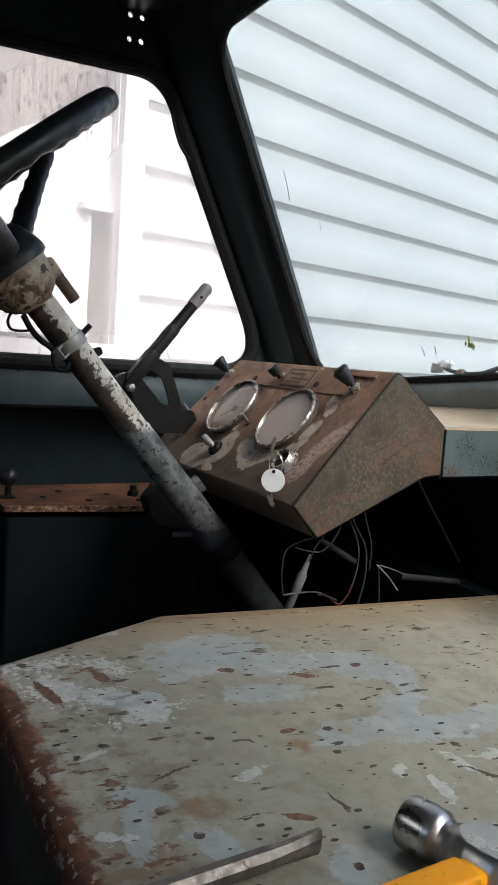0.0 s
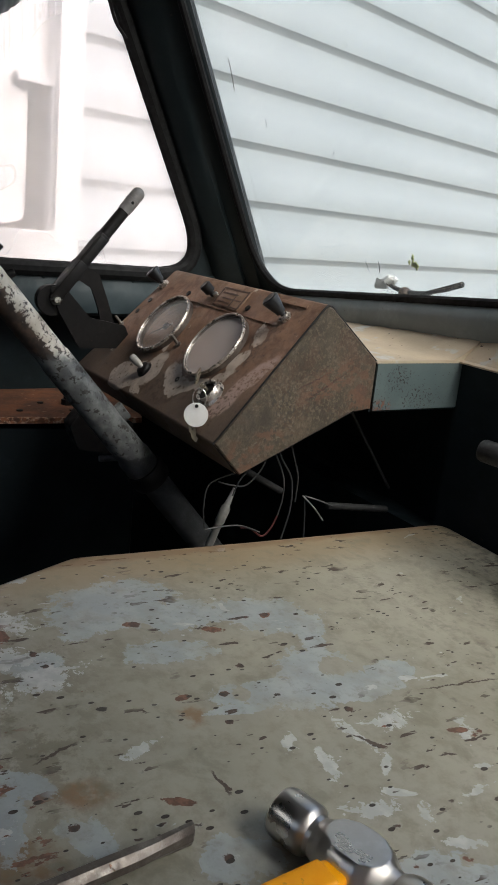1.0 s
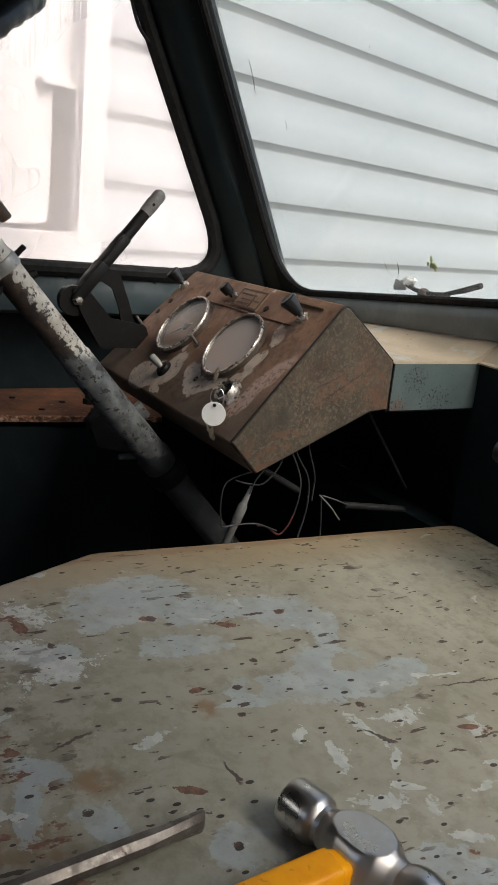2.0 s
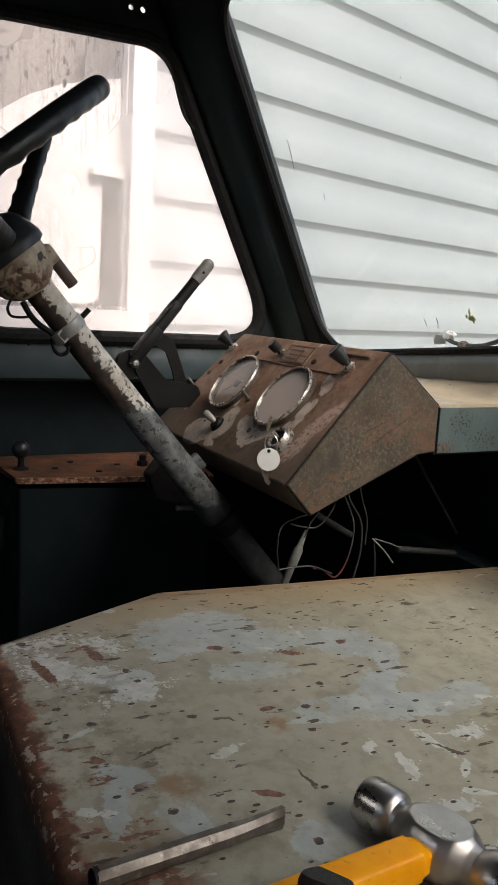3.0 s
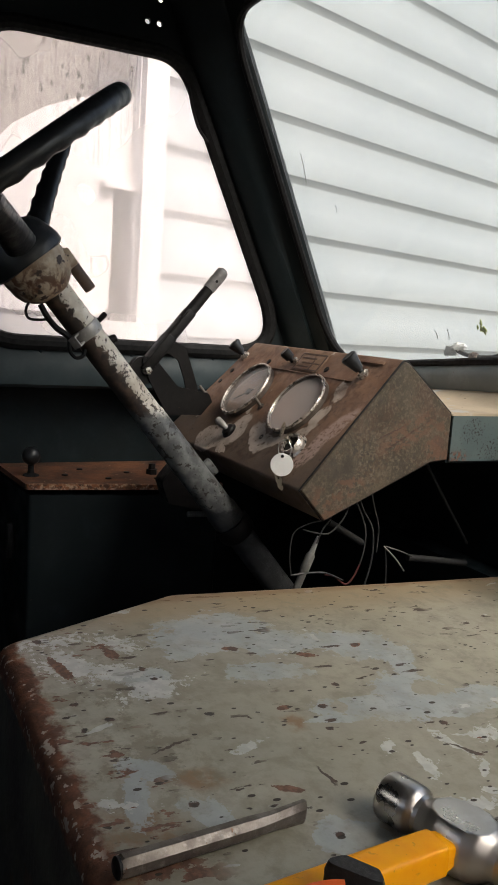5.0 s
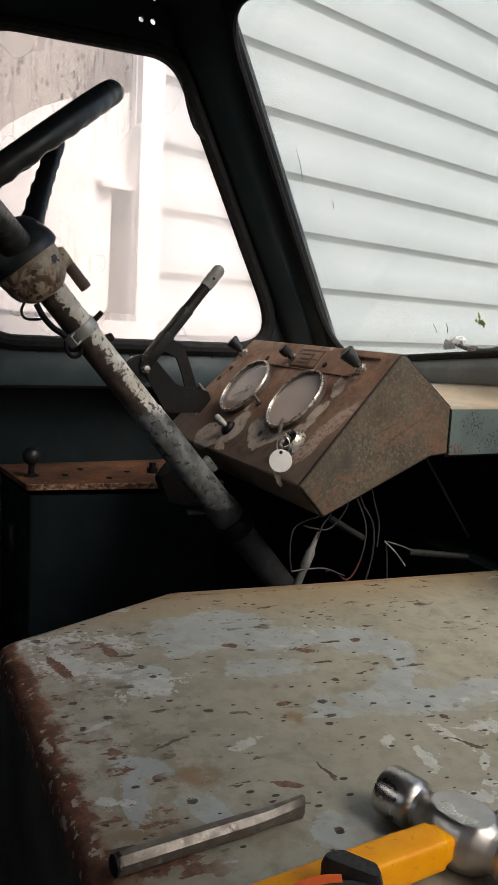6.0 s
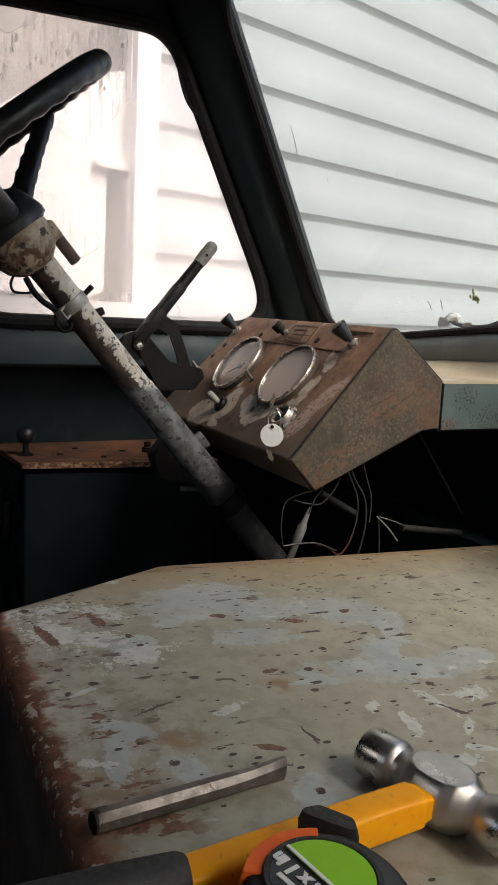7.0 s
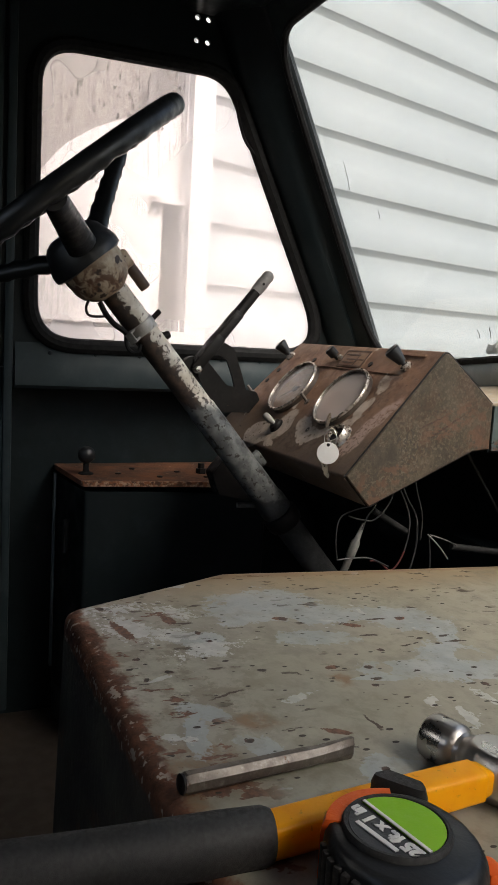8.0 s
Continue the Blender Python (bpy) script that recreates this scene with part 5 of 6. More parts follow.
def steering_column():
    t = thing("steering_column", COL_TOP + AXLE * 0.9, "sloping steering column with flaking cream paint", "steering column")
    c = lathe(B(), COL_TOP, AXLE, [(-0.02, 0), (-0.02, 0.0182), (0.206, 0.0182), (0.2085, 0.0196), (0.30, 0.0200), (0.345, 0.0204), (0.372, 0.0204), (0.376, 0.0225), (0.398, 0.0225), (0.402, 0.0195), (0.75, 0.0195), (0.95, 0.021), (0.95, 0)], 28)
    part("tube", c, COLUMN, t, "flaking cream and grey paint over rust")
    clip = lathe(B(), COL_TOP, AXLE, [(0.064, 0.0180), (0.064, 0.0196), (0.0655, 0.0202), (0.0775, 0.0202), (0.079, 0.0196), (0.079, 0.0180)], 36)
    clamp = part("hose_clamp", clip, CLAMP_GREY, t, "dull grey steel hose clamp")
    scr = B()
    fore = Vector((0.62, 0, 0)) - RIM_UP * 0.78
    o = COL_TOP + AXLE * 0.0715 + fore * 0.021
    turn = Matrix((fore.cross(AXLE).normalized(), AXLE, fore)).transposed().to_4x4()
    box(scr, -0.006, 0.006, -0.0075, -0.0045, -0.003, 0.008, 0.001, Matrix.Translation(o) @ turn)
    box(scr, -0.006, 0.006, 0.0045, 0.0075, -0.003, 0.008, 0.001, Matrix.Translation(o) @ turn)
    box(scr, -0.006, 0.006, -0.0075, 0.0075, 0.0065, 0.0085, 0.0008, Matrix.Translation(o) @ turn)
    part("clamp_ear", scr, CLAMP_GREY, clamp, "folded clamp ear")
    o2 = COL_TOP + AXLE * 0.0715 + RIM_UP * 0.0185
    part("clamp_screw", rod(B(), o2, o2 + RIM_UP * 0.015 - AXLE * 0.002, 0.0034, None, 10), BLACK_METAL, clamp, "dark clamp screw")
    knob = rod(B(), COL_TOP + AXLE * 0.098 + RIM_UP * 0.014, COL_TOP + AXLE * 0.101 + RIM_UP * 0.026, 0.0062, 0.005, 12)
    part("switch_stub", knob, BLACK_METAL, t)
    clip2 = box(B(), -0.004, 0.010, -0.004, 0.006, -0.012, 0.012, 0.002, Matrix.Translation(COL_TOP + AXLE * 0.318 + RIM_UP * 0.0195) @ AXLE.to_track_quat("Z", "X").to_matrix().to_4x4())
    part("bracket_tab", clip2, COLUMN, t)
    collar = lathe(B(), COL_TOP, AXLE, [(0.400, 0.0195), (0.400, 0.0245), (0.403, 0.0262), (0.420, 0.0262), (0.424, 0.0245), (0.424, 0.0195)], 28)
    part("column_collar", collar, BLACK_METAL, t, "black steel collar")
    strap = prism(B(), eased([(0.452, 1.560), (0.434, 1.537), (0.446, 1.506), (0.50, 1.495), (0.535, 1.50), (0.52, 1.54)], [0.008] * 6, 4), lambda u, v: (-0.962, u, v), (-0.03, 0, 0))
    part("column_bracket", strap, BLACK_METAL, t, "black column bracket")
    part("bracket_bolt", rod(B(), (-0.975, 0.480, 1.487), (-0.975, 0.515, 1.486), 0.0042, None, 10), CLAMP_GREY, t, "bright bolt end under the bracket")
    return t


def steering_wheel():
    t = thing("steering_wheel", COL_TOP, "black three-spoke steering wheel with finger grips", "steering wheel")
    bm, n, m, R, r = B(), 168, 14, 0.191, 0.0132
    side = Vector((1, 0, 0))
    rings = []
    for k in range(n):
        q = 2 * math.pi * k / n
        out_v = RIM_UP * math.cos(q) + side * math.sin(q)
        wave = 0.0015 * (0.5 + 0.5 * math.cos(q * 42))
        ring = []
        for j in range(m):
            w = 2 * math.pi * j / m
            under = max(0.0, math.cos(w - math.pi))
            ring.append(bm.verts.new(RIM_C + out_v * (R + (r - wave * under) * math.sin(w) * 0.92) - AXLE * ((r - wave * under * 1.6) * math.cos(w))))
        rings.append(ring)
    for k in range(n):
        p, q = rings[k], rings[(k + 1) % n]
        for j in range(m):
            bm.faces.new((p[j], p[(j + 1) % m], q[(j + 1) % m], q[j]))
    part("rim", bm, PLASTIC, t, "black rim with scalloped underside", 60)
    for deg in (-38.6, 100.0, 207.0):
        a = radians(deg)
        out_v = RIM_UP * math.cos(a) + side * math.sin(a)
        across = AXLE.cross(out_v)
        s = B()
        rows = []
        for f in np.linspace(0, 1, 14):
            d = 0.03 + f * (R - 0.034)
            drop = -0.004 + 0.082 * (f**0.9)
            c = COL_TOP + out_v * d - AXLE * (drop + 0.053 - 0.0175 * f)
            w, h = 0.0195 - 0.006 * f, 0.0125 - 0.002 * f
            bump = 0.0018 * math.cos(f * 40) if 0.1 < f < 0.95 else 0
            rows.append([s.verts.new(c + across * (w * math.cos(q)) - AXLE * ((h + bump) * math.sin(q))) for q in np.linspace(0, 2 * math.pi, 12, endpoint=False)])
        for p, q in zip(rows, rows[1:]):
            for k in range(12):
                s.faces.new((p[k], p[(k + 1) % 12], q[(k + 1) % 12], q[k]))
        s.faces.new(rows[0])
        s.faces.new(rows[-1])
        part("spoke", s, PLASTIC, t, "", 60)
    hub = lathe(B(), COL_TOP - RIM_UP * 0.004, -AXLE, [(0.030, 0.0), (0.030, 0.043), (0.033, 0.0475), (0.040, 0.0480), (0.046, 0.0465), (0.056, 0.043), (0.066, 0.039), (0.073, 0.033), (0.077, 0.024), (0.078, 0)], 40)
    part("hub", hub, PLASTIC, t, "black tapered hub")
    return t


steering_column()
steering_wheel()


def turn_switch():
    t = thing("signal_switch", COL_TOP + AXLE * 0.01, "rust-stained cream switch housing under the steering wheel", "switch housing")
    h = lathe(B(), COL_TOP + Vector((0.006, 0.0, 0)) + RIM_UP * -0.004, AXLE, [(-0.036, 0), (-0.036, 0.039), (-0.033, 0.0412), (-0.022, 0.0412), (-0.020, 0.0402), (-0.010, 0.0398), (0.000, 0.036), (0.008, 0.028), (0.013, 0.0205), (0.014, 0.0175), (0.014, 0)], 32, 0.97)
    part("housing", h, SWITCH_CREAM, t, "rust-stained cream paint")
    stub = rod(B(), COL_TOP + RIM_UP * 0.036 + AXLE * -0.02, COL_TOP + RIM_UP * 0.036 + AXLE * 0.036, 0.0072, None, 14)
    lug = box(B(), -0.012, 0.012, -0.013, 0.013, -0.014, 0.010, 0.004, Matrix.Translation(COL_TOP + RIM_UP * 0.030 - AXLE * 0.008) @ AXLE.to_track_quat("Z", "X").to_matrix().to_4x4())
    part("stalk_lug", lug, SWITCH_CREAM, t, "rust-stained stalk lug")
    part("broken_stalk", stub, worn("rusty_stalk", (0.12, 0.075, 0.05), (0.06, 0.04, 0.03), (0.17, 0.11, 0.075), 60, 0.6), t, "rusty broken-off stalk")
    return t


turn_switch()


def loom(name, lines, label, base):
    t = thing(name, base, label, "wires")
    for pts, r, m in lines:
        part("wire", tube(B(), spline(pts, 6), r * 0.85, 6), m, t)
    return t


U = COL_TOP
loom("switch_wires", [
    ([U + Vector((0.014, -0.024, -0.022)), U + Vector((0.016, -0.029, -0.034)), U + Vector((0.016, -0.025, -0.043)), U + Vector((0.016, -0.012, -0.044)), U + Vector((0.015, -0.002, -0.042))], 0.0019, RUBBER),
    ([U + Vector((0.014, -0.012, -0.026)), U + Vector((0.016, -0.004, -0.040)), U + Vector((0.016, 0.007, -0.052)), U + Vector((0.014, 0.020, -0.060)), U + Vector((0.008, 0.036, -0.074))], 0.0046, RUBBER),
    ([U + Vector((0.010, 0.024, -0.064)), U + Vector((0.016, 0.024, -0.078)), U + Vector((0.016, 0.031, -0.086)), U + Vector((0.016, 0.040, -0.084)), U + Vector((0.014, 0.043, -0.076))], 0.0028, RUBBER),
], "black wires hanging below the switch housing", U + Vector((0, 0, -0.1)))

# ---- hand lever by the door ----
def hand_lever():
    t = thing("hand_lever", (-1.14, 0.5, 1.62), "black hand brake lever with worn grey tip", "hand lever")
    a, tip = Vector((-1.14, 0.459, 1.678)), Vector((-1.14, 0.590, 1.845))
    d = (tip - a).normalized()
    body = box(B(), -0.007, 0.007, -0.013, 0.013, 0, 0.118, 0.003, Matrix.Translation(a) @ d.to_track_quat("Z", "X").to_matrix().to_4x4())
    lathe(body, a + Vector((-0.008, 0, 0)), (1, 0, 0), [(0, 0), (0, 0.022), (0.016, 0.022), (0.016, 0)], 24)
    for k0, k1, w in ((0.05, 0.122, 0.0105), (0.0, 0.07, 0.0152)):
        box(body, -0.0085, 0.0085, -w, w, k0, k1, 0.002, Matrix.Translation(a) @ d.to_track_quat("Z", "X").to_matrix().to_4x4())
    part("lever_arm", body, BLACK_METAL, t)
    grip = lathe(B(), a + d * 0.105, d, [(0, 0.011), (0.004, 0.0095), (0.05, 0.009), (0.075, 0.0085), (0.075, 0)], 16)
    part("lever_rod", grip, BLACK_METAL, t)
    end = lathe(B(), a + d * 0.168, d, [(0, 0.0098), (0.022, 0.0105), (0.0225, 0.0098), (0.034, 0.0102), (0.0385, 0.009), (0.042, 0.005), (0.042, 0)], 18)
    cap = part("grip_tip", end, worn("worn_grey_grip", (0.2, 0.19, 0.185), (0.11, 0.105, 0.1), (0.3, 0.29, 0.28), 60, 0.5), t, "worn grey ribbed tip")
    part("tip_hole", lathe(B(), a + d * 0.185 + Vector((0.0102, -0.001, 0)), (1, 0, 0), [(0, 0.0025), (0.0008, 0.0022), (0.0008, 0)], 10), BLACK_METAL, cap)
    part("pivot_bolt", lathe(B(), a + Vector((0.008, 0.004, 0.002)), (1, 0, 0), [(0, 0.0085), (0.006, 0.0085), (0.007, 0.0065), (0.011, 0.005), (0.0115, 0)], 6), BRIGHT, t, "bright pivot bolt")
    bracket = prism(B(), eased([(0.452, 1.70), (0.468, 1.662), (0.50, 1.61), (0.585, 1.61), (0.57, 1.645), (0.515, 1.655), (0.478, 1.695)], [0.006] * 7, 3), lambda u, v: (-1.128, u, v), (-0.004, 0, 0))
    part("bracket_plate", bracket, BLACK_METAL, t, "black bracket plate")
    arch = prism(B(), eased([(0.487, 1.715), (0.515, 1.728), (0.54, 1.715), (0.556, 1.675), (0.575, 1.62), (0.552, 1.62), (0.540, 1.665), (0.528, 1.695), (0.51, 1.705), (0.49, 1.699)], [0.006] * 10, 3), lambda u, v: (-1.165, u, v), (-0.004, 0, 0))
    part("ratchet_plate", arch, BLACK_METAL, t, "curved black ratchet plate")
    foot = box(B(), -1.20, -1.125, 0.565, 0.74, 1.603, 1.612, 0.002)
    part("mounting_foot", foot, BLACK_METAL, t)
    return t


hand_lever()


# ---- boxes and fittings in the footwell ----
def steel_box():
    t = thing("steel_box", (-1.37, 0.5, FLOOR), "dark steel box with a rusty lid beside the door", "steel box")
    body = prism(B(), eased([(-1.306, 0.324), (-1.257, 0.66), (-1.495, 0.70), (-1.495, 0.305)], [0.008] * 4, 3), lambda u, v: (u, v, FLOOR), (0, 0, 0.495))
    part("body", body, PILLAR, t, "dark blue-grey steel")
    lid = prism(B(), eased([(-1.302, 0.318), (-1.252, 0.665), (-1.497, 0.705), (-1.497, 0.300)], [0.008] * 4, 3), lambda u, v: (u, v, 1.4555), (0, 0, 0.0095))
    bmesh.ops.bevel(lid, geom=[e for e in lid.edges if e.calc_face_angle(0) > 0.9], offset=0.004, segments=3, affect="EDGES", profile=0.5)
    lid_ob = part("lid", lid, RUST_TOP, t, "rusty brown lid")
    for x, y in ((-1.37, 0.40), (-1.33, 0.47), (-1.38, 0.52), (-1.42, 0.44), (-1.32, 0.56), (-1.39, 0.60)):
        part("lid_screw", lathe(B(), (x, y, 1.465), (0, 0, 1), [(0, 0.006), (0.0025, 0.0055), (0.003, 0)], 8), BLACK_METAL, lid_ob)
    part("lid_bolt", lathe(B(), (-1.365, 0.565, 1.465), (0, 0, 1), [(0, 0.011), (0.01, 0.011), (0.01, 0.007), (0.02, 0.007), (0.021, 0)], 6), BLACK_METAL, lid_ob, "black bolt")
    flange = box(B(), -1.489, -1.476, 0.299, 0.304, 1.05, 1.450, 0.001)
    part("rear_flange", flange, BAND_BLUE, t, "bent steel flange")
    latch = box(B(), -1.400, -1.385, 0.303, 0.316, 1.31, 1.375, 0.004)
    part("latch", latch, ROD_GREY, t, "worn steel latch")
    return t


def ball_knob():
    t = thing("shift_lever", (-1.376, 0.34, 1.466), "short lever with a black ball knob", "lever")
    part("stem", lathe(B(), (-1.376, 0.34, 1.464), (0, 0, 1), [(0, 0), (0, 0.015), (0.003, 0.014), (0.006, 0.0065), (0.012, 0.0055), (0.03, 0.0055), (0.03, 0)], 14), RUBBER, t, "black rubber boot")
    prof = [(-0.0165 * math.cos(k), 0.0165 * math.sin(k)) for k in np.linspace(0, math.pi, 14)]
    part("ball", lathe(B(), (-1.376, 0.34, 1.501), (0, 0, 1), prof, 20), PLASTIC, t)
    return t


steel_box()
ball_knob()
pipe = lathe(B(), (-0.607, 0.80, 1.588), (1, 0.12, 0), [(0.008, 0), (0.008, 0.0105), (0, 0.0112), (0, 0.0125), (0.002, 0.0132), (0.4, 0.0132), (0.4, 0)], 20)
tagged(part("heater_pipe", pipe, WIRE_GREY), "dull grey pipe end below the dash", "pipe")

loom("dash_wires", [
    ([(-0.80, 0.60, 1.545), (-0.772, 0.589, 1.530), (-0.772, 0.559, 1.522), (-0.772, 0.538, 1.512), (-0.772, 0.534, 1.484), (-0.772, 0.538, 1.457)], 0.0012, WIRE_GREY),
    ([(-0.80, 0.61, 1.55), (-0.778, 0.594, 1.527), (-0.776, 0.582, 1.513), (-0.780, 0.577, 1.493)], 0.0012, WIRE_GREY),
    ([(-0.79, 0.63, 1.56), (-0.772, 0.612, 1.532), (-0.774, 0.592, 1.508), (-0.780, 0.574, 1.507), (-0.782, 0.556, 1.512)], 0.0013, WIRE_GREY),
    ([(-0.79, 0.625, 1.56), (-0.775, 0.632, 1.540), (-0.775, 0.646, 1.510), (-0.775, 0.647, 1.484), (-0.775, 0.642, 1.462)], 0.0013, WIRE_GREY),
    ([(-0.775, 0.642, 1.462), (-0.775, 0.634, 1.446), (-0.775, 0.622, 1.437), (-0.775, 0.604, 1.449), (-0.776, 0.59, 1.452)], 0.0015, WIRE_RED),
    ([(-0.79, 0.638, 1.56), (-0.785, 0.646, 1.535), (-0.785, 0.665, 1.505), (-0.785, 0.668, 1.466), (-0.785, 0.659, 1.425)], 0.0015, WIRE_GREY),
    ([(-0.795, 0.66, 1.575), (-0.79, 0.666, 1.540), (-0.79, 0.678, 1.506), (-0.79, 0.678, 1.472)], 0.0013, WIRE_GREY),
    ([(-0.79, 0.692, 1.478), (-0.787, 0.694, 1.45), (-0.787, 0.697, 1.41)], 0.0013, WIRE_GREY),
    ([(-0.788, 0.688, 1.480), (-0.78, 0.703, 1.464), (-0.776, 0.716, 1.447)], 0.0013, CABLE_WHITE),
    ([(-0.788, 0.692, 1.479), (-0.78, 0.712, 1.473), (-0.776, 0.728, 1.466)], 0.0013, WIRE_GREY),
    ([(-0.772, 0.538, 1.457), (-0.772, 0.562, 1.458), (-0.772, 0.588, 1.456), (-0.774, 0.618, 1.443)], 0.0013, WIRE_GREY),
], "loose thin wires hanging under the instrument panel", (-0.785, 0.62, 1.46))
sleeve = lathe(B(), (-0.80, 0.553, 1.40), Vector((0.012, 0.027, 0.09)), [(0, 0), (0, 0.005), (0.055, 0.005), (0.058, 0.0062), (0.078, 0.0062), (0.082, 0.004), (0.105, 0.0022), (0.105, 0)], 14)
tagged(part("cable_sleeve", sleeve, CABLE_WHITE), "old white cable sleeve under the dash", "cable")
for p0, p1, r in (((-0.82, 0.618, 1.509), (-0.82, 0.676, 1.476), 0.0045), ((-0.80, 0.739, 1.457), (-0.80, 0.845, 1.441), 0.005), ((-0.83, 0.775, 1.59), (-0.83, 0.872, 1.46), 0.0022)):
    tagged(part("control_rod", rod(B(), p0, p1, r, None, 12), ROD_GREY), "dull grey control rod under the dash", "rod")

# ---- tools on the cover ----
def chisel():
    t = thing("cold_chisel", (-0.336, 0.25, cover_z(-0.336, 0.25)), "worn steel cold chisel lying on the cover", "chisel")
    a, b = Vector((-0.3215, 0.1770, 0)), Vector((-0.3345, 0.3010, 0))
    a.z, b.z = cover_z(a.x, a.y), cover_z(b.x, b.y)
    d = b - a
    L = d.length
    d.normalize()
    w = d.cross(Vector((0, 0, 1))).normalized()
    up = w.cross(d)
    bm = B()
    rows = []
    for s, hw, hh in ((0.0, 0.0052, 0.0052), (0.004, 0.0064, 0.0064), (0.02, 0.0068, 0.0068), (0.3, 0.0066, 0.0066), (0.66, 0.0065, 0.0066), (0.72, 0.0062, 0.0064), (0.80, 0.0050, 0.0062), (0.90, 0.0040, 0.0068), (0.990, 0.0032, 0.0076), (1.0, 0.0026, 0.0074)):
        c = a + d * (L * s) + up * (hh + 0.0004 + (0.0068 - hh) * 0.9 * (0 if s < 0.1 else 1))
        shape = []
        for k in range(8):
            q = math.pi / 8 + k * math.pi / 4
            cx, cy = math.cos(q), math.sin(q)
            n = 1 / max(abs(cx), abs(cy)) if s > 0.8 else 1.0
            shape.append(bm.verts.new(c + w * (hw * cx * n) + up * (hh * cy * n)))
        rows.append(shape)
    for p, q in zip(rows, rows[1:]):
        for k in range(8):
            bm.faces.new((p[k], p[(k + 1) % 8], q[(k + 1) % 8], q[k]))
    bm.faces.new(rows[0])
    bm.faces.new(rows[-1])
    part("shank", bm, STEEL, t, "octagonal worn steel shank", 20)
    cap = lathe(B(), a + up * 0.0072, -d, [(-0.001, 0.0060), (0.0008, 0.0062), (0.0016, 0.0050), (0.0016, 0)], 16)
    part("struck_end", cap, BLACK_METAL, t, "dark struck end")
    return t


def hammer():
    t = thing("ball_peen_hammer", (-0.262, 0.36, cover_z(-0.262, 0.36)), "ball-peen hammer with yellow handle lying on the cover", "hammer")
    z0 = cover_z(-0.27, 0.36)
    c = Vector((-0.268, 0.3700, z0 + 0.0172))
    d = Vector((0.965, 0.26, 0)).normalized()
    poll = [(0.003, 0), (0.003, 0.0138), (0.0045, 0.0152), (0.007, 0.0158), (0.025, 0.0158), (0.0275, 0.0150), (0.030, 0.0126), (0.033, 0.0120)]
    cheek = ([0.033, 0.037, 0.042, 0.050, 0.060, 0.068, 0.075, 0.080, 0.0835], [0.0122, 0.0135, 0.0172, 0.0200, 0.0210, 0.0203, 0.0178, 0.0140, 0.0116])
    cheek = [(float(h), float(np.interp(h, *cheek))) for h in np.arange(0.034, 0.0835, 0.0011)]
    peen = [(0.0865, 0.0118), (0.090, 0.0142), (0.095, 0.0158), (0.101, 0.0160), (0.107, 0.0146), (0.112, 0.0108), (0.115, 0.0055), (0.1158, 0)]
    head = lathe(B(), c - d * 0.060, d, [*poll, *cheek, *peen], 96, 1.0, (0, 0, 1))
    for v in head.verts:  # the cheeks are ground flat, the poll has eight soft flats
        run = (v.co - c).dot(d) + 0.060
        if 0.034 < run < 0.082:
            v.co.z = c.z + max(-0.0166, min(0.0152, v.co.z - c.z))
        else:
            v.co.z = c.z + max(-0.0166, v.co.z - c.z)
    flat = part("head", head, HAMMER_STEEL, t, "polished steel ball-peen head", 28)
    h0, h1, h2 = c + Vector((0.003, -0.009, 0.001)), Vector((-0.256, 0.198, z0 + 0.0165)), Vector((-0.266, 0.028, z0 + 0.0185))
    up = Vector((0, 0, 1))
    handle, way = B(), (h1 - h0).normalized()
    wide = way.cross(up).normalized()
    tall = wide.cross(way)
    rows = []
    for run, a, b in ((0.006, 0.0085, 0.007), (0.014, 0.0096, 0.0090), (0.0155, 0.0108, 0.0102), (0.04, 0.0110, 0.0105), (0.08, 0.0110, 0.0105), (0.165, 0.0108, 0.0100)):
        rows.append([handle.verts.new(h0 + way * run + wide * (a * math.copysign(abs(math.cos(q)) ** 0.42, math.cos(q))) + tall * (b * math.copysign(abs(math.sin(q)) ** 0.42, math.sin(q)))) for q in np.linspace(0, 2 * math.pi, 32, endpoint=False)])
    for p, q in zip(rows, rows[1:]):
        for k in range(32):
            handle.faces.new((p[k], p[(k + 1) % 32], q[(k + 1) % 32], q[k]))
    handle.faces.new(rows[0])
    handle.faces.new(rows[-1])
    part("handle", handle, YELLOW, t, "yellow fibreglass handle")
    grip = lathe(B(), h1 + (h1 - h0).normalized() * -0.006, h2 - h1, [(0, 0), (0, 0.0145), (0.004, 0.0162), (0.03, 0.0168), (0.09, 0.0165), (0.15, 0.0175), (0.20, 0.019), (0.21, 0.017), (0.212, 0)], 24, 0.85, up)
    part("grip", grip, GRIP, t, "black rubber grip")
    return t


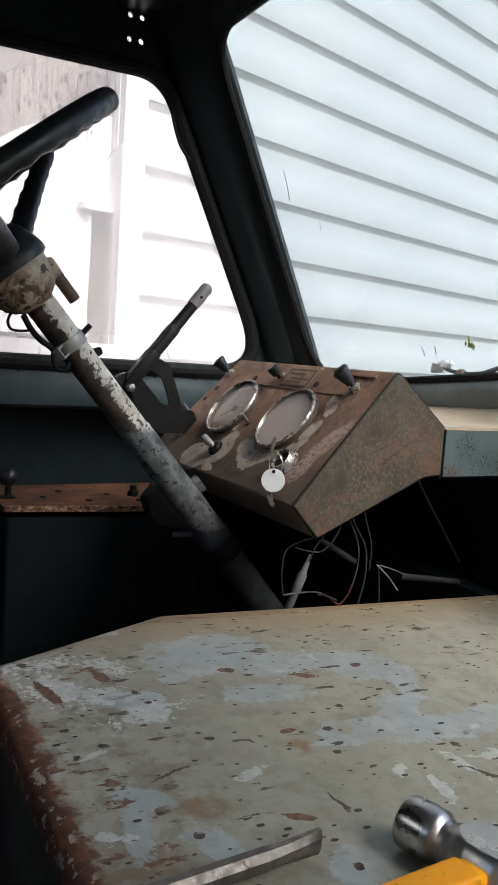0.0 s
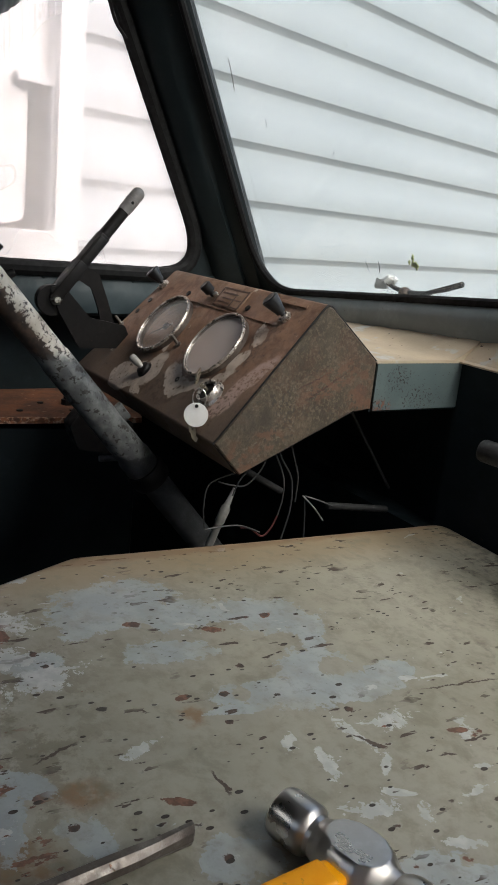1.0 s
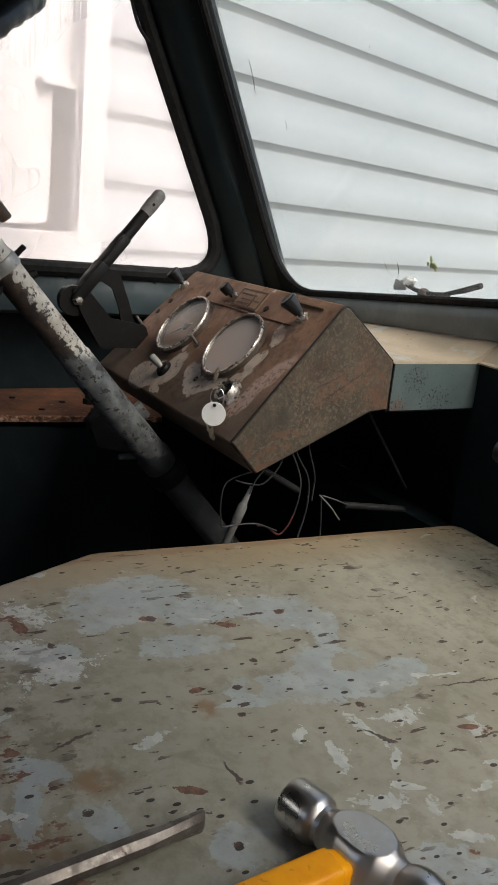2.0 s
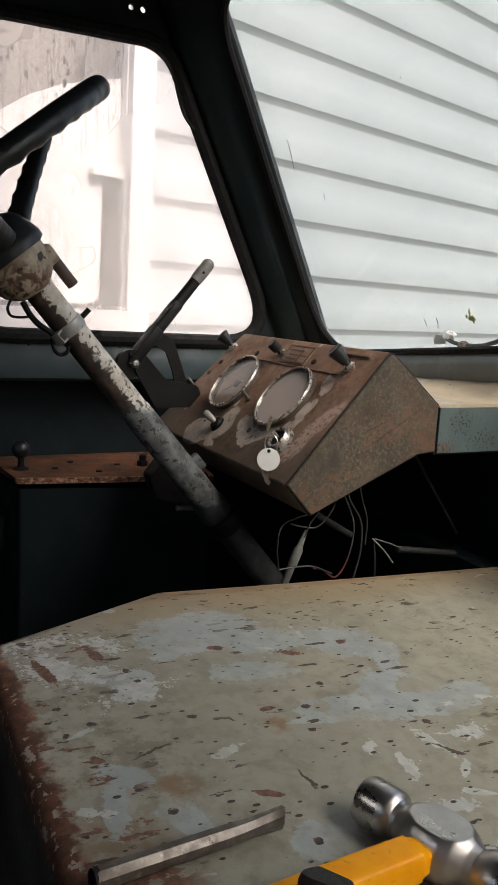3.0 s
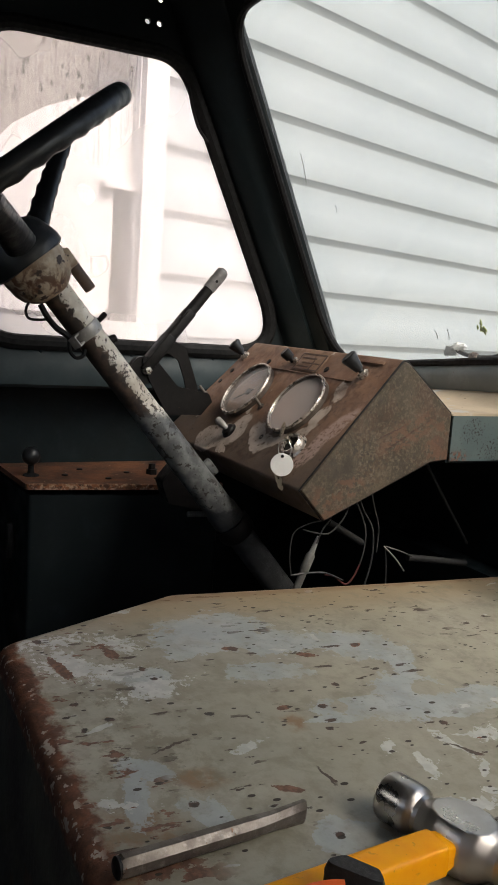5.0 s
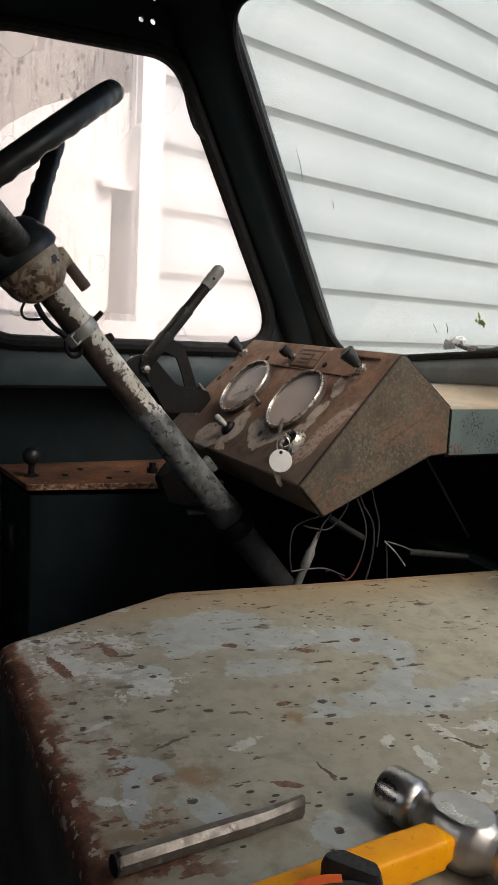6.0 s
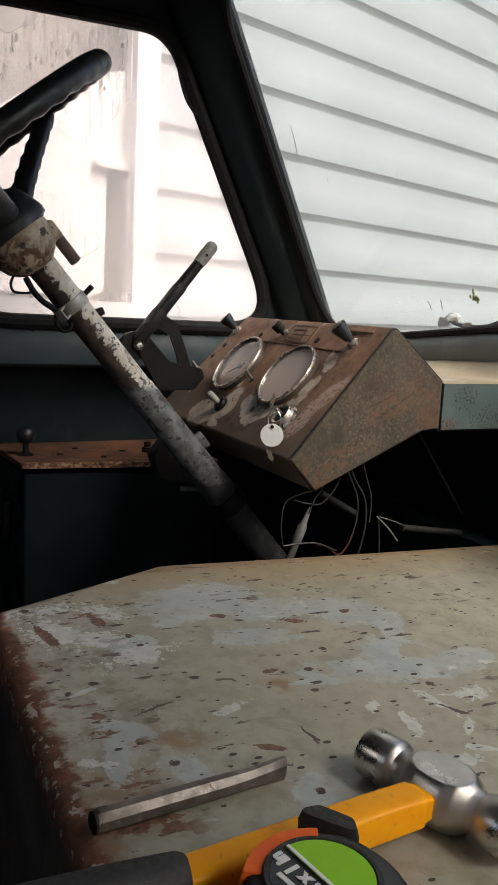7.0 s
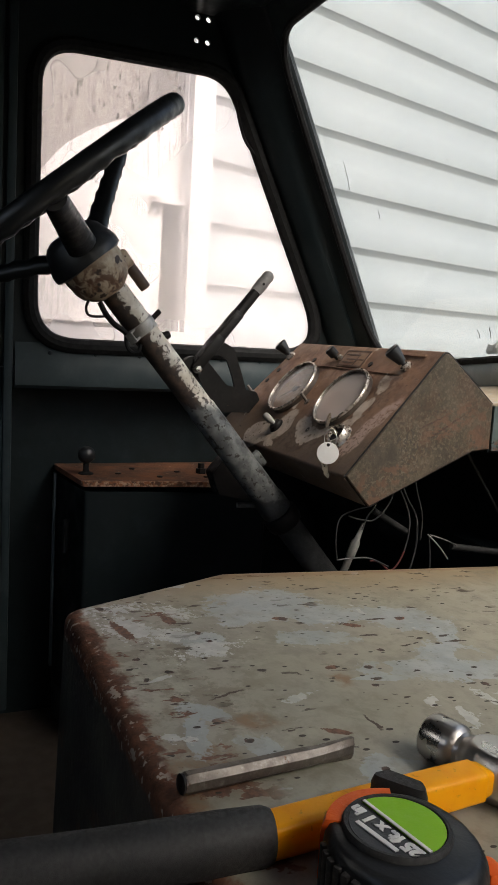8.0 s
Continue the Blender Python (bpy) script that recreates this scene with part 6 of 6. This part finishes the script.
def tape_measure():
    c = Vector((-0.2050, 0.2475, 0))
    z0 = cover_z(c.x, c.y)
    t = thing("tape_measure", (c.x, c.y, z0), "black tape measure with orange trim and green label", "tape measure")
    read = Vector((-0.975, -0.22, 0)).normalized()  # the way the words run
    rise_v = Vector((0.22, -0.975, 0)).normalized()

    def at(u, v, h):
        p = c + (read * u + rise_v * v) * 0.87
        return Vector((p.x, p.y, z0 + h))

    def slab(outline, steps, cu=0.0, cv=0.0):
        bm, rings = B(), []
        for h, s in steps:
            rings.append([bm.verts.new(at(cu + (p[0] - cu) * s, cv + (p[1] - cv) * s, h)) for p in outline])
        for p, q in zip(rings, rings[1:]):
            for k in range(len(p)):
                bm.faces.new((p[k], p[(k + 1) % len(p)], q[(k + 1) % len(p)], q[k]))
        bm.faces.new(rings[0])
        bm.faces.new(rings[-1])
        return bm

    ang = np.radians([-180, -150, -120, -90, -60, -30, 0, 30, 60, 90, 120, 150, 180])
    rad = [0.054, 0.052, 0.046, 0.043, 0.043, 0.041, 0.041, 0.041, 0.041, 0.043, 0.047, 0.053, 0.054]
    body = [(float(np.interp(a, ang, rad)) * math.cos(a), float(np.interp(a, ang, rad)) * math.sin(a)) for a in np.linspace(-math.pi, math.pi, 60, endpoint=False)]
    part("case", slab(body, [(0.0006, 0.93), (0.004, 0.985), (0.010, 1.0), (0.030, 1.0), (0.036, 0.975), (0.040, 0.92), (0.041, 0.86)]), PLASTIC, t, "black rubber-armoured case", 40)
    arc = np.radians(np.linspace(-40, 48, 18))
    trim = [(0.0427 * math.cos(a), 0.0427 * math.sin(a)) for a in arc] + [(0.0335 * math.cos(a), 0.0335 * math.sin(a)) for a in arc[::-1]]
    part("orange_trim", slab(trim, [(0.010, 1.0), (0.0335, 1.0), (0.0385, 0.975), (0.0418, 0.94), (0.042, 0.92)]), ORANGE, t, "orange side trim", 40)
    disc = lathe(B(), at(0, 0, 0.0395), (0, 0, 1), [(0, 0.0274), (0.003, 0.0271), (0.0045, 0.0261), (0.0045, 0.0245), (0.0032, 0.0239), (0.0032, 0)], 48)
    ring = part("label_ring", disc, GRIP, t, "raised black ring")
    face = B()
    q1 = [(0.0272 * math.cos(a), 0.0272 * math.sin(a)) for a in np.linspace(radians(172), radians(362), 36)]
    prism(face, [(p[0], p[1]) for p in q1], lambda u, v: at(u, v, 0.0436), (0, 0, -0.0006))
    q2 = [(0.0272 * math.cos(a), 0.0272 * math.sin(a)) for a in np.linspace(radians(8), radians(166), 36)]
    part("dark_half", prism(B(), [(p[0], p[1]) for p in q2 if p[1] < 0.03], lambda u, v: at(u, v, 0.0434), (0, 0, -0.0006)), LABEL_DARK, ring, "charcoal label half")
    part("green_half", face, GREEN, ring, "bright green label half")
    stripe = prism(B(), [(-0.0272, 0.0016), (0.0272, -0.0012), (0.0272, 0.0008), (-0.0270, 0.0038)], lambda u, v: at(u, v, 0.0441), (0, 0, -0.0008))
    part("white_stripe", stripe, WHITE_TAG, ring, "white stripe")
    font = bpy.data.curves.new("size_text", "FONT")
    font.body, font.size, font.extrude, font.align_x = "25 ft. x 1 in", 0.0098, 0.0002, "CENTER"
    font.offset = 0.0006
    txt = new("size_text", font)
    txt.data.materials.append(WHITE_TAG)
    m = Matrix((read, rise_v, (0, 0, 1))).transposed().to_4x4()
    m.translation = at(0.0, 0.0065, 0.0438)
    txt.matrix_basis = m
    txt.parent = ring
    bars = B()
    for k, (a, b) in enumerate(((-0.017, 0.014),)):
        prism(bars, [(a, 0.0165), (b, 0.0165), (b, 0.0195), (a, 0.0195)], lambda u, v: at(u, v, 0.0441), (0, 0, -0.0006))
    part("maker_bar", bars, WHITE_TAG, ring, "pale bar in place of lettering")
    lip = eased([(0.052, -0.024), (0.046, -0.041), (0.024, -0.049), (0.010, -0.042)], [0.005] * 4, 4)
    part("thumb_lip", slab(lip, [(0.008, 1.0), (0.038, 1.0), (0.0425, 0.9)], 0.033, -0.038), GRIP, t, "black rubber corner pad", 40)
    button = box(B(), -0.008, 0.008, -0.006, 0.006, 0.0, 0.016, 0.004, Matrix.Translation(at(-0.036, -0.038, 0.014)))
    part("lock_button", button, ORANGE, t, "orange lock button")
    for k in range(13):
        a = radians(62 + k * 9)
        r = float(np.interp(a, ang, rad))
        turn = Matrix.Translation(at(r * 0.985 * math.cos(a), r * 0.985 * math.sin(a), 0.006)) @ Matrix.Rotation(math.atan2(*reversed((read * math.cos(a) + rise_v * math.sin(a)).xy)), 4, "Z")
        part("grip_rib", box(B(), -0.0016, 0.0026, -0.0022, 0.0022, 0, 0.029, 0.001, turn), GRIP, t)
    return t


chisel()
hammer()
tape_measure()

# ---- at the screen ----
def wiper():
    t = thing("wiper", (-0.93, 0.955, 1.735), "old wiper arm lying at the foot of the windscreen", "wiper")
    part("arm", tube(B(), spline([(-1.01, 0.967, 1.742), (-0.985, 0.967, 1.735), (-0.945, 0.967, 1.733), (-0.905, 0.966, 1.737)], 5), 0.0035, 8), WIRE_GREY, t, "weathered grey arm")
    part("blade", tube(B(), [(-0.915, 0.966, 1.736), (-0.873, 0.965, 1.747), (-0.842, 0.965, 1.757)], [0.003, 0.0045, 0.0045], 8), RUBBER, t, "black rubber blade")
    part("pivot", lathe(B(), (-0.965, 0.968, 1.722), (0.3, -0.2, 1), [(0, 0.010), (0.012, 0.010), (0.017, 0.006), (0.018, 0)], 12), worn("rusty_pivot", (0.12, 0.07, 0.045), (0.06, 0.04, 0.03), (0.2, 0.13, 0.09), 60, 0.6), t, "rusty pivot")
    return t


wiper()
rag = B()
prof = [(-0.007 * math.cos(k), 0.013 * math.sin(k)) for k in np.linspace(0, math.pi, 9)]
lathe(rag, (-1.004, 0.968, 1.746), (-0.25, 0, 1), prof, 14)
box(rag, -1.03, -1.005, 0.962, 0.970, 1.733, 1.745, 0.002)
for v in rag.verts:
    v.co += Vector((noise.noise(v.co * 150), noise.noise(v.co * 150 + Vector((5, 0, 0))), noise.noise(v.co * 170 + Vector((0, 7, 0))))) * 0.006
tagged(part("paper_scrap", rag, WHITE_TAG), "crumpled white scrap by the wiper", "scrap")
MOSS = worn("moss_green", (0.5, 0.56, 0.2), (0.38, 0.45, 0.12), (0.6, 0.64, 0.3), 200, 0.8)
MOSS_X, MOSS_Z = -0.903, 1.7715
moss = B()
for k in range(24):
    x, z = MOSS_X + random.gauss(0, 0.0045), MOSS_Z + random.gauss(0, 0.0038)
    o = Vector((x, screen_y(z) + 0.0165, z + 0.0075))
    prism(moss, [(-0.0016, 0), (0.0, -0.0028), (0.0016, 0.0), (0.0, 0.0026)], lambda u, v, o=o: o + Vector((u * random.uniform(0.5, 1.3), -SLOPE * v, v)), (0.0004, 0.0012, 0.0003))
tagged(part("moss_patch", moss, MOSS, None, "", 0), "small green moss patch on the windscreen", "moss", "", "stuff")

cable = tube(B(), spline([(-1.4, 0.612, 2.184), (-1.4, 0.616, 2.168), (-1.4, 0.623, 2.144), (-1.4, 0.636, 2.114), (-1.4, 0.656, 2.092)], 6), 0.0030, 8)
tagged(part("pillar_cable", cable, RUBBER), "thin black cable along the pillar", "cable")

for x0, z0, x1, z1, r in ((-1.262, 2.063, -1.272, 2.016, 0.0008), (-1.20, 1.972, -1.203, 1.959, 0.0009), (-1.018, 1.764, -1.016, 1.750, 0.0009), (-0.985, 1.767, -0.988, 1.750, 0.0009)):
    stem = tube(B(), spline([Vector((x, screen_y(z) + 0.0165, z + 0.007)) for x, z in ((x0, z0), ((x0 + x1) / 2 + 0.0015, (z0 + z1) / 2), (x1, z1))], 4), r * 0.6, 6)
    tagged(part("dry_stem", stem, WIRE_GREY), "thin dry stem stuck to the wet windscreen", "stem", "stems on the windscreen")
